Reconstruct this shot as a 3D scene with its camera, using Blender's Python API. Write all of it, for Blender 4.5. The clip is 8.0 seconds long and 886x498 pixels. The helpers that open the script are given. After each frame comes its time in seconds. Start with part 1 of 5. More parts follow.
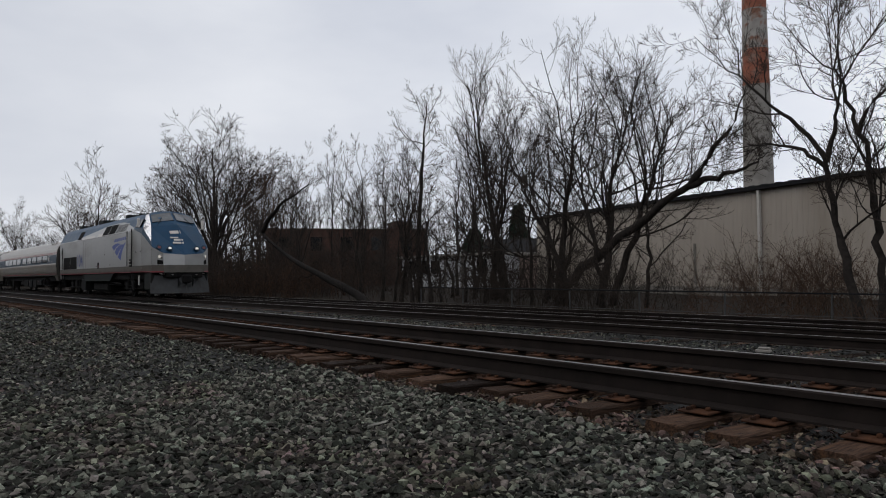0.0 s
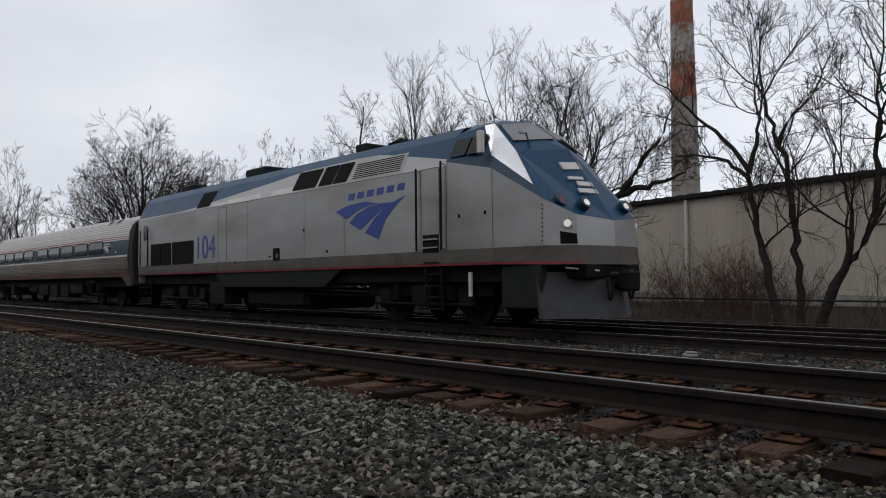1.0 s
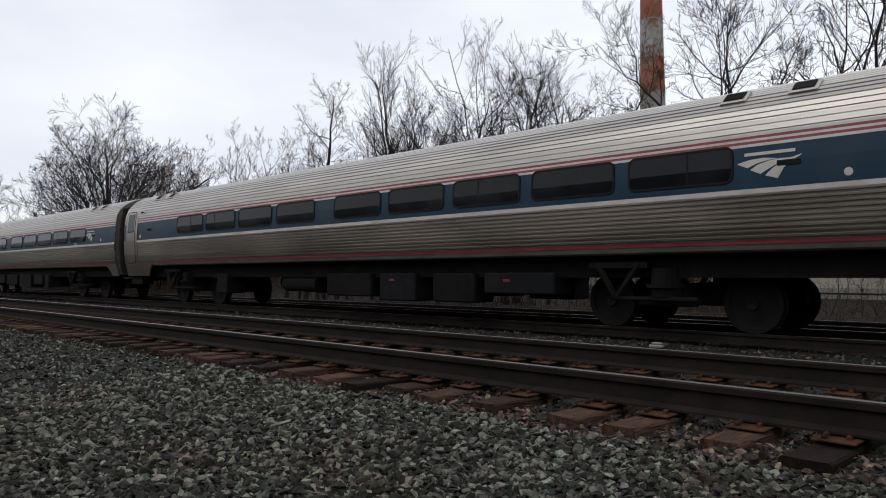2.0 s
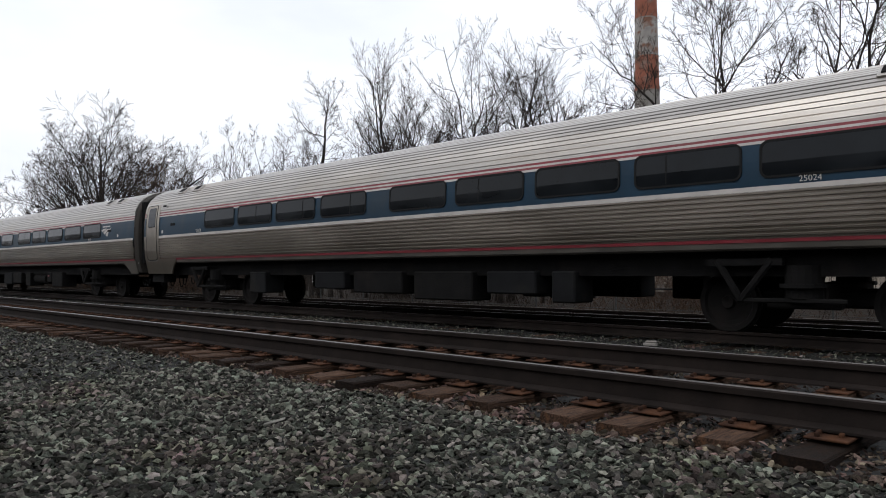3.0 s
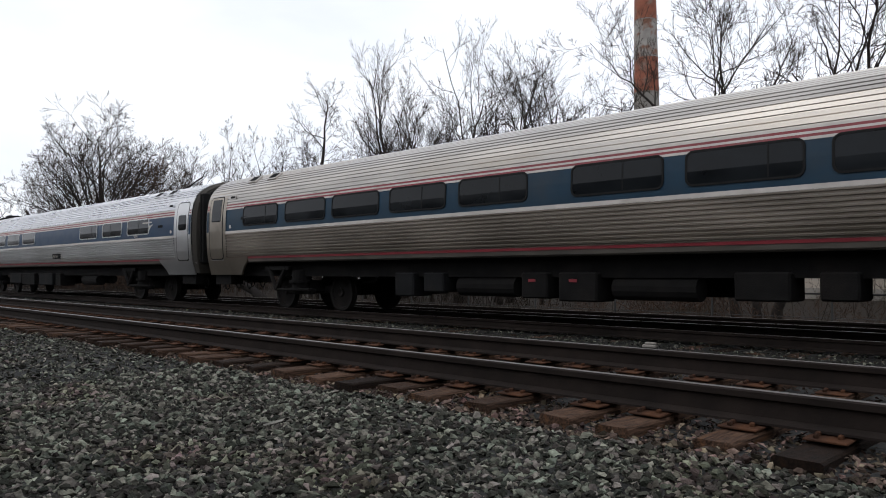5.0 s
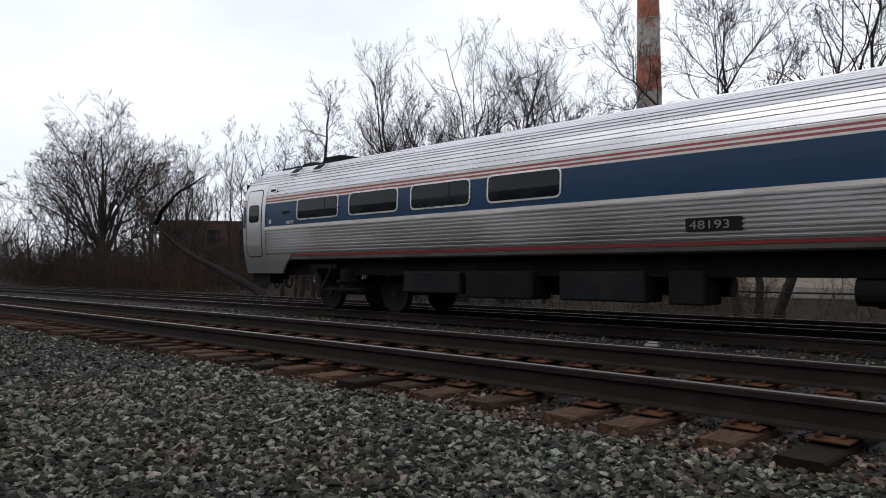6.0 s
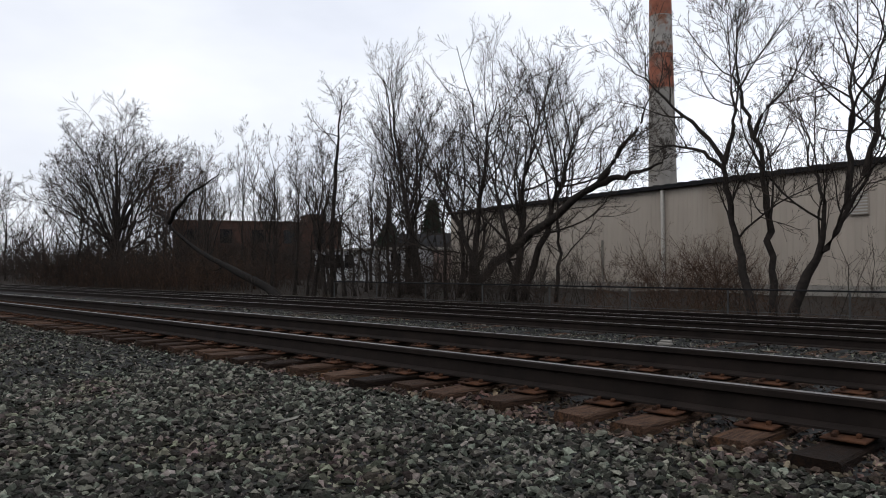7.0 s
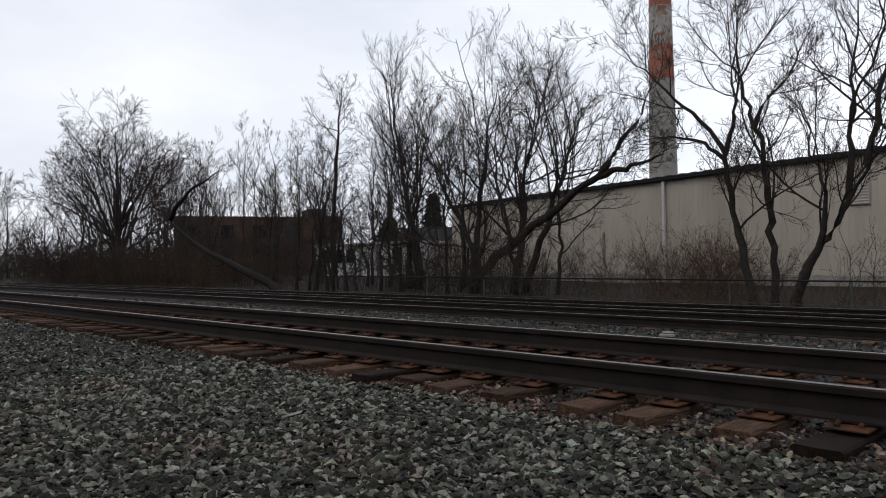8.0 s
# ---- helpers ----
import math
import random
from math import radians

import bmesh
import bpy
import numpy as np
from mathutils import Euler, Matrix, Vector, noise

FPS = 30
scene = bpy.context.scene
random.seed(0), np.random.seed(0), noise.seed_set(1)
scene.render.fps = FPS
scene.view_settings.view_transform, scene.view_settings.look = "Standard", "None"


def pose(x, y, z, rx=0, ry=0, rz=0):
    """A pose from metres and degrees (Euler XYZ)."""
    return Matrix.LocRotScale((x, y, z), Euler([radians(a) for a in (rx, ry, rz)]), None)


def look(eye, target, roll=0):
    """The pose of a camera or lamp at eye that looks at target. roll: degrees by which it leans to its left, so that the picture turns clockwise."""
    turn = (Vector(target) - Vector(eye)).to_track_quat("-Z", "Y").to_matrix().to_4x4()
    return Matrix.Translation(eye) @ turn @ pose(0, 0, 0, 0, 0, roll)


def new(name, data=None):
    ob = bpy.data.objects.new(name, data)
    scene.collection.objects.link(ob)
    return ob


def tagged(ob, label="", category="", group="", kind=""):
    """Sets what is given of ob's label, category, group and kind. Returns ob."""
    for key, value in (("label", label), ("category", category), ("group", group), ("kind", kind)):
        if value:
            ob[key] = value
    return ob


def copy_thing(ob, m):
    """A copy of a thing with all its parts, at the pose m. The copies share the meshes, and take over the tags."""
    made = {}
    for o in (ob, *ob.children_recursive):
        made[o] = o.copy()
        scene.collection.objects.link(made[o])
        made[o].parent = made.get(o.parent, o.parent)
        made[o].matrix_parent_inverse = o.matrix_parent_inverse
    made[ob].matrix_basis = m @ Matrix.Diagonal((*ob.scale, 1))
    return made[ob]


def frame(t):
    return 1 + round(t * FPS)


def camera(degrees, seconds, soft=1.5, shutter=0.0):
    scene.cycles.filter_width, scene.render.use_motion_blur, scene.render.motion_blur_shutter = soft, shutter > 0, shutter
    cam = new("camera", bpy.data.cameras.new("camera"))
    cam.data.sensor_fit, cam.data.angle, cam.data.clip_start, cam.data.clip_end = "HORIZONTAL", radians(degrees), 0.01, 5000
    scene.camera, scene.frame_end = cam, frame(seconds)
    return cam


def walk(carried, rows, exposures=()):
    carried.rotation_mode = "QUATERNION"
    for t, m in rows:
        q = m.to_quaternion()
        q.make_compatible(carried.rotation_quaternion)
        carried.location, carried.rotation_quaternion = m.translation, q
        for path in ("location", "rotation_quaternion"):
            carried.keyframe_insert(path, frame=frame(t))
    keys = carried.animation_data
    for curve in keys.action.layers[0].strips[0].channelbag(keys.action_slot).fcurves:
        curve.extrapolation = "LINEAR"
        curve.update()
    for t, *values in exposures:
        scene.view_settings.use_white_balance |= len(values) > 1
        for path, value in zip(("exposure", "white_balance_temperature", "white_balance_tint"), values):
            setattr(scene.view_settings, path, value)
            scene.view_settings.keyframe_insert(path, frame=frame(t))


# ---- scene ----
# ---- camera and walk ----
cam = camera(62.0, 8.0, soft=1.0)
EYE = (0.0, 0.0, 0.864)
# seconds, yaw to the left of the line across the tracks, pitch, lean
TURNS = [
    (0.0, 52.87, 1.98, -0.70), (0.5, 51.51, 2.22, -1.02), (1.0, 47.91, 2.40, -0.60), (1.5, 46.45, 2.05, -0.48),
    (1.7, 46.05, 1.88, -0.45), (3.0, 45.17, 1.56, -0.34), (3.5, 45.19, 1.58, -0.36), (4.0, 44.87, 1.58, -0.32),
    (4.5, 45.03, 1.66, -0.33), (6.0, 45.28, 1.57, -0.15), (6.5, 45.43, 1.34, -0.12), (7.0, 46.20, 1.48, -0.32),
    (7.5, 46.24, 1.43, -0.22), (8.0, 46.31, 1.00, -0.88)]
walk(cam, [(t, pose(*EYE, 90 + pitch, -lean, yaw)) for t, yaw, pitch, lean in TURNS],
     exposures=[(0.0, -0.29), (1.0, -0.21), (1.5, -0.11), (2.8, 0.22), (4.0, 0.28), (5.8, 0.22), (7.0, 0.1), (8.0, 0.05)])

# ---- sky and light: overcast ----
world = bpy.data.worlds.new("overcast")
scene.world = world
world.use_nodes = True
wn, wl = world.node_tree.nodes, world.node_tree.links
wn.clear()
w_out = wn.new("ShaderNodeOutputWorld")
w_sky = wn.new("ShaderNodeTexSky")
w_sky.sky_type, w_sky.sun_disc = "NISHITA", False
w_sky.sun_elevation, w_sky.sun_rotation = radians(38), radians(150)
w_bg_sky = wn.new("ShaderNodeBackground")
w_bg_sky.inputs["Strength"].default_value = 0.06
wl.new(w_sky.outputs[0], w_bg_sky.inputs["Color"])
w_co = wn.new("ShaderNodeTexCoord")
w_map = wn.new("ShaderNodeMapping")
w_map.inputs["Scale"].default_value = (1.0, 1.0, 2.6)
w_noise = wn.new("ShaderNodeTexNoise")
w_noise.inputs["Scale"].default_value = 2.2
w_noise.inputs["Detail"].default_value = 5.0
w_noise.inputs["Roughness"].default_value = 0.5
w_ramp = wn.new("ShaderNodeValToRGB")
w_ramp.color_ramp.elements[0].position, w_ramp.color_ramp.elements[0].color = 0.32, (0.68, 0.715, 0.80, 1)
w_ramp.color_ramp.elements[1].position, w_ramp.color_ramp.elements[1].color = 0.66, (0.875, 0.90, 0.96, 1)
w_bg_cloud = wn.new("ShaderNodeBackground")
w_mix = wn.new("ShaderNodeMixShader")
w_mix.inputs[0].default_value = 0.93
wl.new(w_co.outputs["Generated"], w_map.inputs["Vector"])
wl.new(w_map.outputs[0], w_noise.inputs["Vector"])
wl.new(w_noise.outputs[0], w_ramp.inputs[0])
# the cloud is thinner towards the open side of the line
w_dot = wn.new("ShaderNodeVectorMath")
w_dot.operation = "DOT_PRODUCT"
w_dot.inputs[1].default_value = (0.75, 0.66, 0.0)
w_thin = wn.new("ShaderNodeMapRange")
w_thin.inputs[1].default_value, w_thin.inputs[2].default_value = -1.0, 1.0
w_thin.inputs[3].default_value, w_thin.inputs[4].default_value = 1.04, 1.40
wl.new(w_co.outputs["Generated"], w_dot.inputs[0])
wl.new(w_dot.outputs["Value"], w_thin.inputs[0])
wl.new(w_thin.outputs[0], w_bg_cloud.inputs["Strength"])
wl.new(w_ramp.outputs[0], w_bg_cloud.inputs["Color"])
wl.new(w_bg_sky.outputs[0], w_mix.inputs[1])
wl.new(w_bg_cloud.outputs[0], w_mix.inputs[2])
wl.new(w_mix.outputs[0], w_out.inputs[0])
sun = new("sun", bpy.data.lights.new("sun", "SUN"))
sun.data.energy, sun.data.angle, sun.data.color = 0.6, radians(25), (1.0, 0.97, 0.93)
sun.matrix_world = look((0, 0, 50), (13, 30, 50 - 38))

# ---- materials ----
def mat(name, colour, rough=0.7, metal=0.0, vary=0.25, scale=6.0, bump=0.0, bump_scale=40.0, stain=None, stain_scale=1.2,
        stain_at=(0.55, 0.72), stretch=(1, 1, 1), island=0.0, piece=0.0, spec=None, glow=None, skew=1.0, hue=0.0):
    """A surface with grain at one scale, stains at another, and fine relief."""
    m = bpy.data.materials.new(name)
    m.use_nodes = True
    n, l = m.node_tree.nodes, m.node_tree.links
    b = n["Principled BSDF"]
    b.inputs["Roughness"].default_value, b.inputs["Metallic"].default_value = rough, metal
    b.inputs["Specular IOR Level"].default_value = spec if spec is not None else (0.12 if rough >= 0.8 else 0.45)
    co = n.new("ShaderNodeTexCoord")
    mp = n.new("ShaderNodeMapping")
    mp.inputs["Scale"].default_value = stretch
    l.new(co.outputs["Object"], mp.inputs["Vector"])
    grain = n.new("ShaderNodeTexNoise")
    grain.inputs["Scale"].default_value, grain.inputs["Detail"].default_value = scale, 6.0
    l.new(mp.outputs[0], grain.inputs["Vector"])
    ramp = n.new("ShaderNodeValToRGB")
    lo, hi = [max(0.0, c * (1 - vary)) for c in colour], [min(1.0, c * (1 + vary)) for c in colour]
    ramp.color_ramp.elements[0].position, ramp.color_ramp.elements[0].color = 0.3, (*lo, 1)
    ramp.color_ramp.elements[1].position, ramp.color_ramp.elements[1].color = 0.7, (*hi, 1)
    l.new(grain.outputs[0], ramp.inputs[0])
    out = ramp.outputs[0]
    if stain:
        sn = n.new("ShaderNodeTexNoise")
        sn.inputs["Scale"].default_value, sn.inputs["Detail"].default_value = stain_scale, 8.0
        l.new(mp.outputs[0], sn.inputs["Vector"])
        sr = n.new("ShaderNodeMapRange")
        sr.inputs[1].default_value, sr.inputs[2].default_value = stain_at
        l.new(sn.outputs[0], sr.inputs[0])
        mx = n.new("ShaderNodeMix")
        mx.data_type = "RGBA"
        mx.inputs[7].default_value = (*stain, 1)
        l.new(sr.outputs[0], mx.inputs[0])
        l.new(out, mx.inputs[6])
        out = mx.outputs[2]
    for amount, node, socket in ((island, "ShaderNodeNewGeometry", "Random Per Island"), (piece, "ShaderNodeObjectInfo", "Random")):
        if amount:
            src = n.new(node)
            mr = n.new("ShaderNodeMapRange")
            mr.inputs[3].default_value, mr.inputs[4].default_value = 1 - amount, 1 + amount
            power = n.new("ShaderNodeMath")
            power.operation = "POWER"
            power.inputs[1].default_value = skew
            l.new(src.outputs[socket], power.inputs[0])
            l.new(power.outputs[0], mr.inputs[0])
            mr.inputs[4].default_value = 1 + amount * (1.0 if skew == 1.0 else 2.4)
            hs = n.new("ShaderNodeHueSaturation")
            l.new(mr.outputs[0], hs.inputs["Value"])
            if hue:
                hr = n.new("ShaderNodeMapRange")
                hr.inputs[3].default_value, hr.inputs[4].default_value = 0.5 - hue, 0.5 + hue
                scramble = n.new("ShaderNodeMath")
                scramble.operation = "FRACT"
                wide = n.new("ShaderNodeMath")
                wide.operation = "MULTIPLY"
                wide.inputs[1].default_value = 37.0
                l.new(src.outputs[socket], wide.inputs[0])
                l.new(wide.outputs[0], scramble.inputs[0])
                l.new(scramble.outputs[0], hr.inputs[0])
                l.new(hr.outputs[0], hs.inputs["Hue"])
            l.new(out, hs.inputs["Color"])
            out = hs.outputs[0]
    l.new(out, b.inputs["Base Color"])
    rr = n.new("ShaderNodeMapRange")
    rr.inputs[3].default_value, rr.inputs[4].default_value = max(0.02, rough - 0.12), min(1.0, rough + 0.12)
    l.new(grain.outputs[0], rr.inputs[0])
    l.new(rr.outputs[0], b.inputs["Roughness"])
    if bump:
        bn = n.new("ShaderNodeTexNoise")
        bn.inputs["Scale"].default_value, bn.inputs["Detail"].default_value = bump_scale, 5.0
        l.new(mp.outputs[0], bn.inputs["Vector"])
        bp = n.new("ShaderNodeBump")
        bp.inputs["Strength"].default_value, bp.inputs["Distance"].default_value = bump, 0.02
        l.new(bn.outputs[0], bp.inputs["Height"])
        l.new(bp.outputs[0], b.inputs["Normal"])
    if glow:
        b.inputs["Emission Color"].default_value, b.inputs["Emission Strength"].default_value = (*glow[:3], 1), glow[3]
    return m


M_STONE = mat("crushed_stone", (0.080, 0.079, 0.063), 0.85, hue=0.10, vary=0.45, scale=30, bump=0.6, bump_scale=90, island=0.74, skew=2.6, stain=(0.085, 0.068, 0.052), stain_scale=0.8)
M_RUSTSTONE = mat("rust_stained_stone", (0.072, 0.053, 0.041), 0.88, hue=0.04, vary=0.45, scale=30, bump=0.5, bump_scale=90, island=0.7, skew=2.2, stain=(0.060, 0.034, 0.022), stain_scale=1.5)
# far darker than the stones: the shade in their gaps is in this colour
M_GROUND = mat("ballast_bed", (0.022, 0.022, 0.021), 0.95, vary=0.6, scale=22, bump=1.0, bump_scale=26, stain=(0.026, 0.019, 0.015), stain_scale=0.5)
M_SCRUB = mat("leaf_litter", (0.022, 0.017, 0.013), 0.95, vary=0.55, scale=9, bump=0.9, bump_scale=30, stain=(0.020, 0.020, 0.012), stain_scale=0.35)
M_TIE = mat("weathered_oak", (0.044, 0.025, 0.016), 0.85, vary=0.75, scale=10, stretch=(9, 0.8, 9), bump=0.8, bump_scale=30, piece=0.75, stain=(0.100, 0.048, 0.022), stain_scale=2.0)
M_RUST = mat("rusty_steel", (0.050, 0.025, 0.016), 0.85, metal=0.2, vary=0.45, scale=14, bump=0.4, bump_scale=60, stain=(0.085, 0.036, 0.017), stain_scale=3)
M_RAIL = mat("brown_rail_steel", (0.015, 0.011, 0.0093), 0.9, spec=0.15, vary=0.35, scale=5, bump=0.2, bump_scale=30)
M_RAILTOP = mat("worn_rail_head", (0.17, 0.155, 0.145), 0.42, metal=1.0, vary=0.25, scale=3, stretch=(0.3, 8, 8))
M_BARK = mat("grey_bark", (0.024, 0.020, 0.0175), 0.95, vary=0.4, scale=7, bump=0.6, bump_scale=25, island=0.2)
# the same bark in one darker colour, for the half-fallen trunk
M_DARKBARK = mat("darker_bark", (0.012, 0.010, 0.009), 0.9, vary=0.4, scale=7, bump=0.6, bump_scale=25)
M_TWIG = mat("brown_twig", (0.036, 0.028, 0.023), 0.95, vary=0.3, scale=3, island=0.35)
M_REDTWIG = mat("tawny_twig", (0.066, 0.040, 0.027), 0.95, vary=0.3, scale=3, island=0.35)
M_WALL = mat("beige_metal_siding", (0.34, 0.295, 0.248), 0.6, vary=0.08, scale=1.5, stain=(0.25, 0.21, 0.168), stain_scale=0.35, stretch=(1, 1, 0.25), bump=0.05)
M_DARK = mat("black_trim", (0.014, 0.014, 0.015), 0.85, vary=0.3, scale=8)
M_PIPE = mat("cream_downpipe", (0.46, 0.44, 0.40), 0.5, vary=0.1, scale=5)
M_BRICK = mat("dark_brick", (0.064, 0.036, 0.028), 0.9, vary=0.3, scale=3, bump=0.3, stain=(0.050, 0.032, 0.026), stain_scale=0.3)
M_CONC = mat("stack_concrete", (0.22, 0.205, 0.185), 0.9, vary=0.18, scale=1.2, stain=(0.145, 0.13, 0.11), stain_scale=0.5, bump=0.3, bump_scale=6)
M_ORANGE = mat("faded_orange_band", (0.24, 0.092, 0.060), 0.85, vary=0.25, scale=1.5, stain=(0.22, 0.165, 0.135), stain_scale=0.8, stain_at=(0.52, 0.66))
M_WHITEBAND = mat("peeling_white_band", (0.28, 0.262, 0.24), 0.85, vary=0.25, scale=1.5, stain=(0.19, 0.10, 0.07), stain_scale=1.1, stain_at=(0.5, 0.62))
M_WHITEWALL = mat("white_painted_block", (0.68, 0.69, 0.71), 0.7, vary=0.1, scale=3, stain=(0.45, 0.43, 0.41), stain_scale=0.6)
M_FIR = mat("fir_needles", (0.022, 0.034, 0.024), 0.8, island=0.4)
M_PINK = mat("dusty_pink_render", (0.30, 0.225, 0.20), 0.8, vary=0.15, scale=2, stain=(0.20, 0.15, 0.13), stain_scale=0.6)
M_GLASS = mat("dark_glazing", (0.006, 0.0075, 0.009), 0.10, vary=0.3, scale=2, spec=0.2)
M_WIRE = mat("galvanised_wire", (0.06, 0.06, 0.06), 0.6, metal=0.5, vary=0.2)


# ---- mesh helpers ----
def mesh_of(name, verts, faces, material, smooth=False):
    me = bpy.data.meshes.new(name)
    me.from_pydata([tuple(v) for v in verts], [], [tuple(f) for f in faces])
    me.materials.append(material)
    if smooth:
        me.polygons.foreach_set("use_smooth", [True] * len(me.polygons))
    me.update()
    return me


def put(name, me, parent=None, label="", kind=""):
    ob = new(name, me)
    ob.parent = parent
    return tagged(ob, label, kind=kind)


def part(name, bm, material, parent, label=""):
    me = bpy.data.meshes.new(name)
    bm.to_mesh(me)
    bm.free()
    me.materials.append(material)
    return put(name, me, parent, label)


def solid(bm, lo, hi, bevel=0.0):
    """A box between two corners, with its edges rounded off."""
    made = bmesh.ops.create_cube(bm, size=1.0)["verts"]
    size, mid = Vector(hi) - Vector(lo), (Vector(hi) + Vector(lo)) / 2
    for v in made:
        v.co = Vector((v.co.x * size.x, v.co.y * size.y, v.co.z * size.z)) + mid
    if bevel:
        edges = {e for v in made for e in v.link_edges}
        bmesh.ops.bevel(bm, geom=list(edges), offset=bevel, segments=1, affect="EDGES")
    return bm


def rod(bm, a, b, r, seg=8, r2=None):
    a, b = Vector(a), Vector(b)
    m = Matrix.Translation((a + b) / 2) @ (b - a).to_track_quat("Z", "Y").to_matrix().to_4x4()
    bmesh.ops.create_cone(bm, cap_ends=True, segments=seg, radius1=r, radius2=r if r2 is None else r2, depth=(b - a).length, matrix=m)
    return bm


def thing(name, label, category, m=None, group="", kind=""):
    ob = new(name)
    ob.empty_display_size = 0.2
    if m is not None:
        ob.matrix_basis = m
    return tagged(ob, label, category, group, kind)


# ---- the tracks' line: straight ahead, a wide curve behind ----
BEND = -0.0005


def line_y(centre, x):
    if x > 0:
        return centre
    if x > -140:
        return centre + BEND * x * x / 2
    return centre + BEND * 140 * 140 / 2 - BEND * 140 * (x + 140)


def line_yaw(x):
    return math.atan(BEND * max(-140.0, min(0.0, x)))


TRACKS = [("near", 4.85, 0.20), ("main", 12.05, -0.131), ("back", 16.10, -0.25)]

# ---- ground: one sheet, ballast shoulders and scrub ----
PROFILE = [(-4000, -0.9), (-60, -0.5), (-6, -0.16), (0, -0.14), (2.6, -0.12), (3.25, -0.095), (3.8, -0.06), (6.3, -0.055), (7.0, -0.10), (8.8, -0.36), (10.4, -0.37),
           (13.7, -0.37), (14.4, -0.47), (17.8, -0.47), (18.6, -0.66), (20, -0.62), (30, -0.45), (60, -0.2), (150, 0.5), (4000, 12)]


def ground_z(y):
    return float(np.interp(y, [p[0] for p in PROFILE], [p[1] for p in PROFILE]))


def build_ground():
    xs = sorted({*np.linspace(-30, 20, 101).round(3), *np.linspace(-200, -30, 86).round(3), *np.linspace(20, 240, 45).round(3), -4000, -1500, -600, -350, 350, 600, 1500, 4000})
    ys = sorted({*np.linspace(-4, 20, 121).round(3), *np.linspace(20, 60, 41).round(3), *[p[0] for p in PROFILE], 90, 400, 1200, -20, -300})
    verts, faces = [], []
    for x in xs:
        for y in ys:
            near = abs(x) < 240 and -30 < y < 70
            bend = line_y(0, max(x, -240)) * max(0.0, 1 - max(0.0, y - 40) / 60) if near else 0.0
            n = noise.noise((x * 0.9, y * 0.9, 0)) * 0.02 + (noise.noise((x * 0.15, y * 0.15, 3)) * 0.16 if y > 19 else 0)
            verts.append((x, y + bend, ground_z(y) + (n if near else 0)))
    w = len(ys)
    for i in range(len(xs) - 1):
        for j in range(w - 1):
            faces.append((i * w + j, (i + 1) * w + j, (i + 1) * w + j + 1, i * w + j + 1))
    me = mesh_of("ground", verts, faces, M_GROUND, True)
    me.materials.append(M_SCRUB)
    for p in me.polygons:
        p.material_index = 1 if p.center.y - line_y(0, max(p.center.x, -240)) > 18.4 or p.center.y < -8 else 0
    put("ground", me, label="dark stony railway ground turning to leaf litter", kind="structure")


build_ground()


# unseen bank added behind the camera; closes the place and dims the train's side
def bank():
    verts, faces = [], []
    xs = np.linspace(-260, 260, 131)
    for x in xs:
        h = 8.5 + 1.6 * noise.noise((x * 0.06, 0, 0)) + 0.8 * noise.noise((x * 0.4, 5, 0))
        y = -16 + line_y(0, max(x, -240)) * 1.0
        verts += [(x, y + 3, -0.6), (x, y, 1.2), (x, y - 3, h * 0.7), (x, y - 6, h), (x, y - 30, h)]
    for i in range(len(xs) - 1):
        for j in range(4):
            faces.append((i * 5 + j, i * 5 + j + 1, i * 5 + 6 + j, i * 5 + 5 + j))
    put("bank", mesh_of("bank", verts, faces, M_SCRUB, True), label="unseen dark bank added on the near side to dim the train", kind="structure")


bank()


# ---- rails and ties ----
RAIL = [(-0.070, -0.175), (0.070, -0.175), (0.070, -0.162), (0.012, -0.143), (0.009, -0.055), (0.034, -0.043), (0.036, -0.010), (0.026, -0.001)]
RAIL = RAIL + [(-a, b) for a, b in reversed(RAIL[2:])]
RAIL_X = [-320, -260, -220, *range(-190, -60, 10), *range(-60, 20, 4), 30, 60, 120, 260]


def rail_mesh(centre, top, side):
    verts, faces, k = [], [], len(RAIL)
    for x in RAIL_X:
        y0 = line_y(centre, x) + side * 0.75
        verts += [(x, y0 + a, top + b) for a, b in RAIL]
    for i in range(len(RAIL_X) - 1):
        for j in range(k):
            faces.append((i * k + j, i * k + (j + 1) % k, (i + 1) * k + (j + 1) % k, (i + 1) * k + j))
    me = mesh_of("rail", verts, faces, M_RAIL)
    me.materials.append(M_RAILTOP)
    for n, p in enumerate(me.polygons):
        if n % k == 7:
            p.material_index = 1
    return me


def tie_mesh(seed):
    rng = random.Random(seed)
    bm = bmesh.new()
    cuts = 7
    for s in range(cuts + 1):
        y = -1.295 + 2.59 * s / cuts
        w, t = 0.108 + rng.uniform(-0.008, 0.008), rng.uniform(-0.008, 0.004)
        for a, b in ((-w, -0.18), (w, -0.18), (w, t - 0.012), (w - 0.014, t), (0.01, t - rng.uniform(0, 0.006)), (-w + 0.014, t), (-w, t - 0.012)):
            bm.verts.new((a, y + (rng.uniform(-0.012, 0.012) if s in (0, cuts) else 0), b))
    bm.verts.ensure_lookup_table()
    k = 7
    for s in range(cuts):
        for j in range(k):
            bm.faces.new([bm.verts[s * k + j], bm.verts[s * k + (j + 1) % k], bm.verts[(s + 1) * k + (j + 1) % k], bm.verts[(s + 1) * k + j]])
    bm.faces.new([bm.verts[j] for j in reversed(range(k))])
    bm.faces.new([bm.verts[cuts * k + j] for j in range(k)])
    bmesh.ops.recalc_face_normals(bm, faces=bm.faces)
    me = bpy.data.meshes.new("tie")
    bm.to_mesh(me)
    bm.free()
    me.materials.append(M_TIE)
    return me


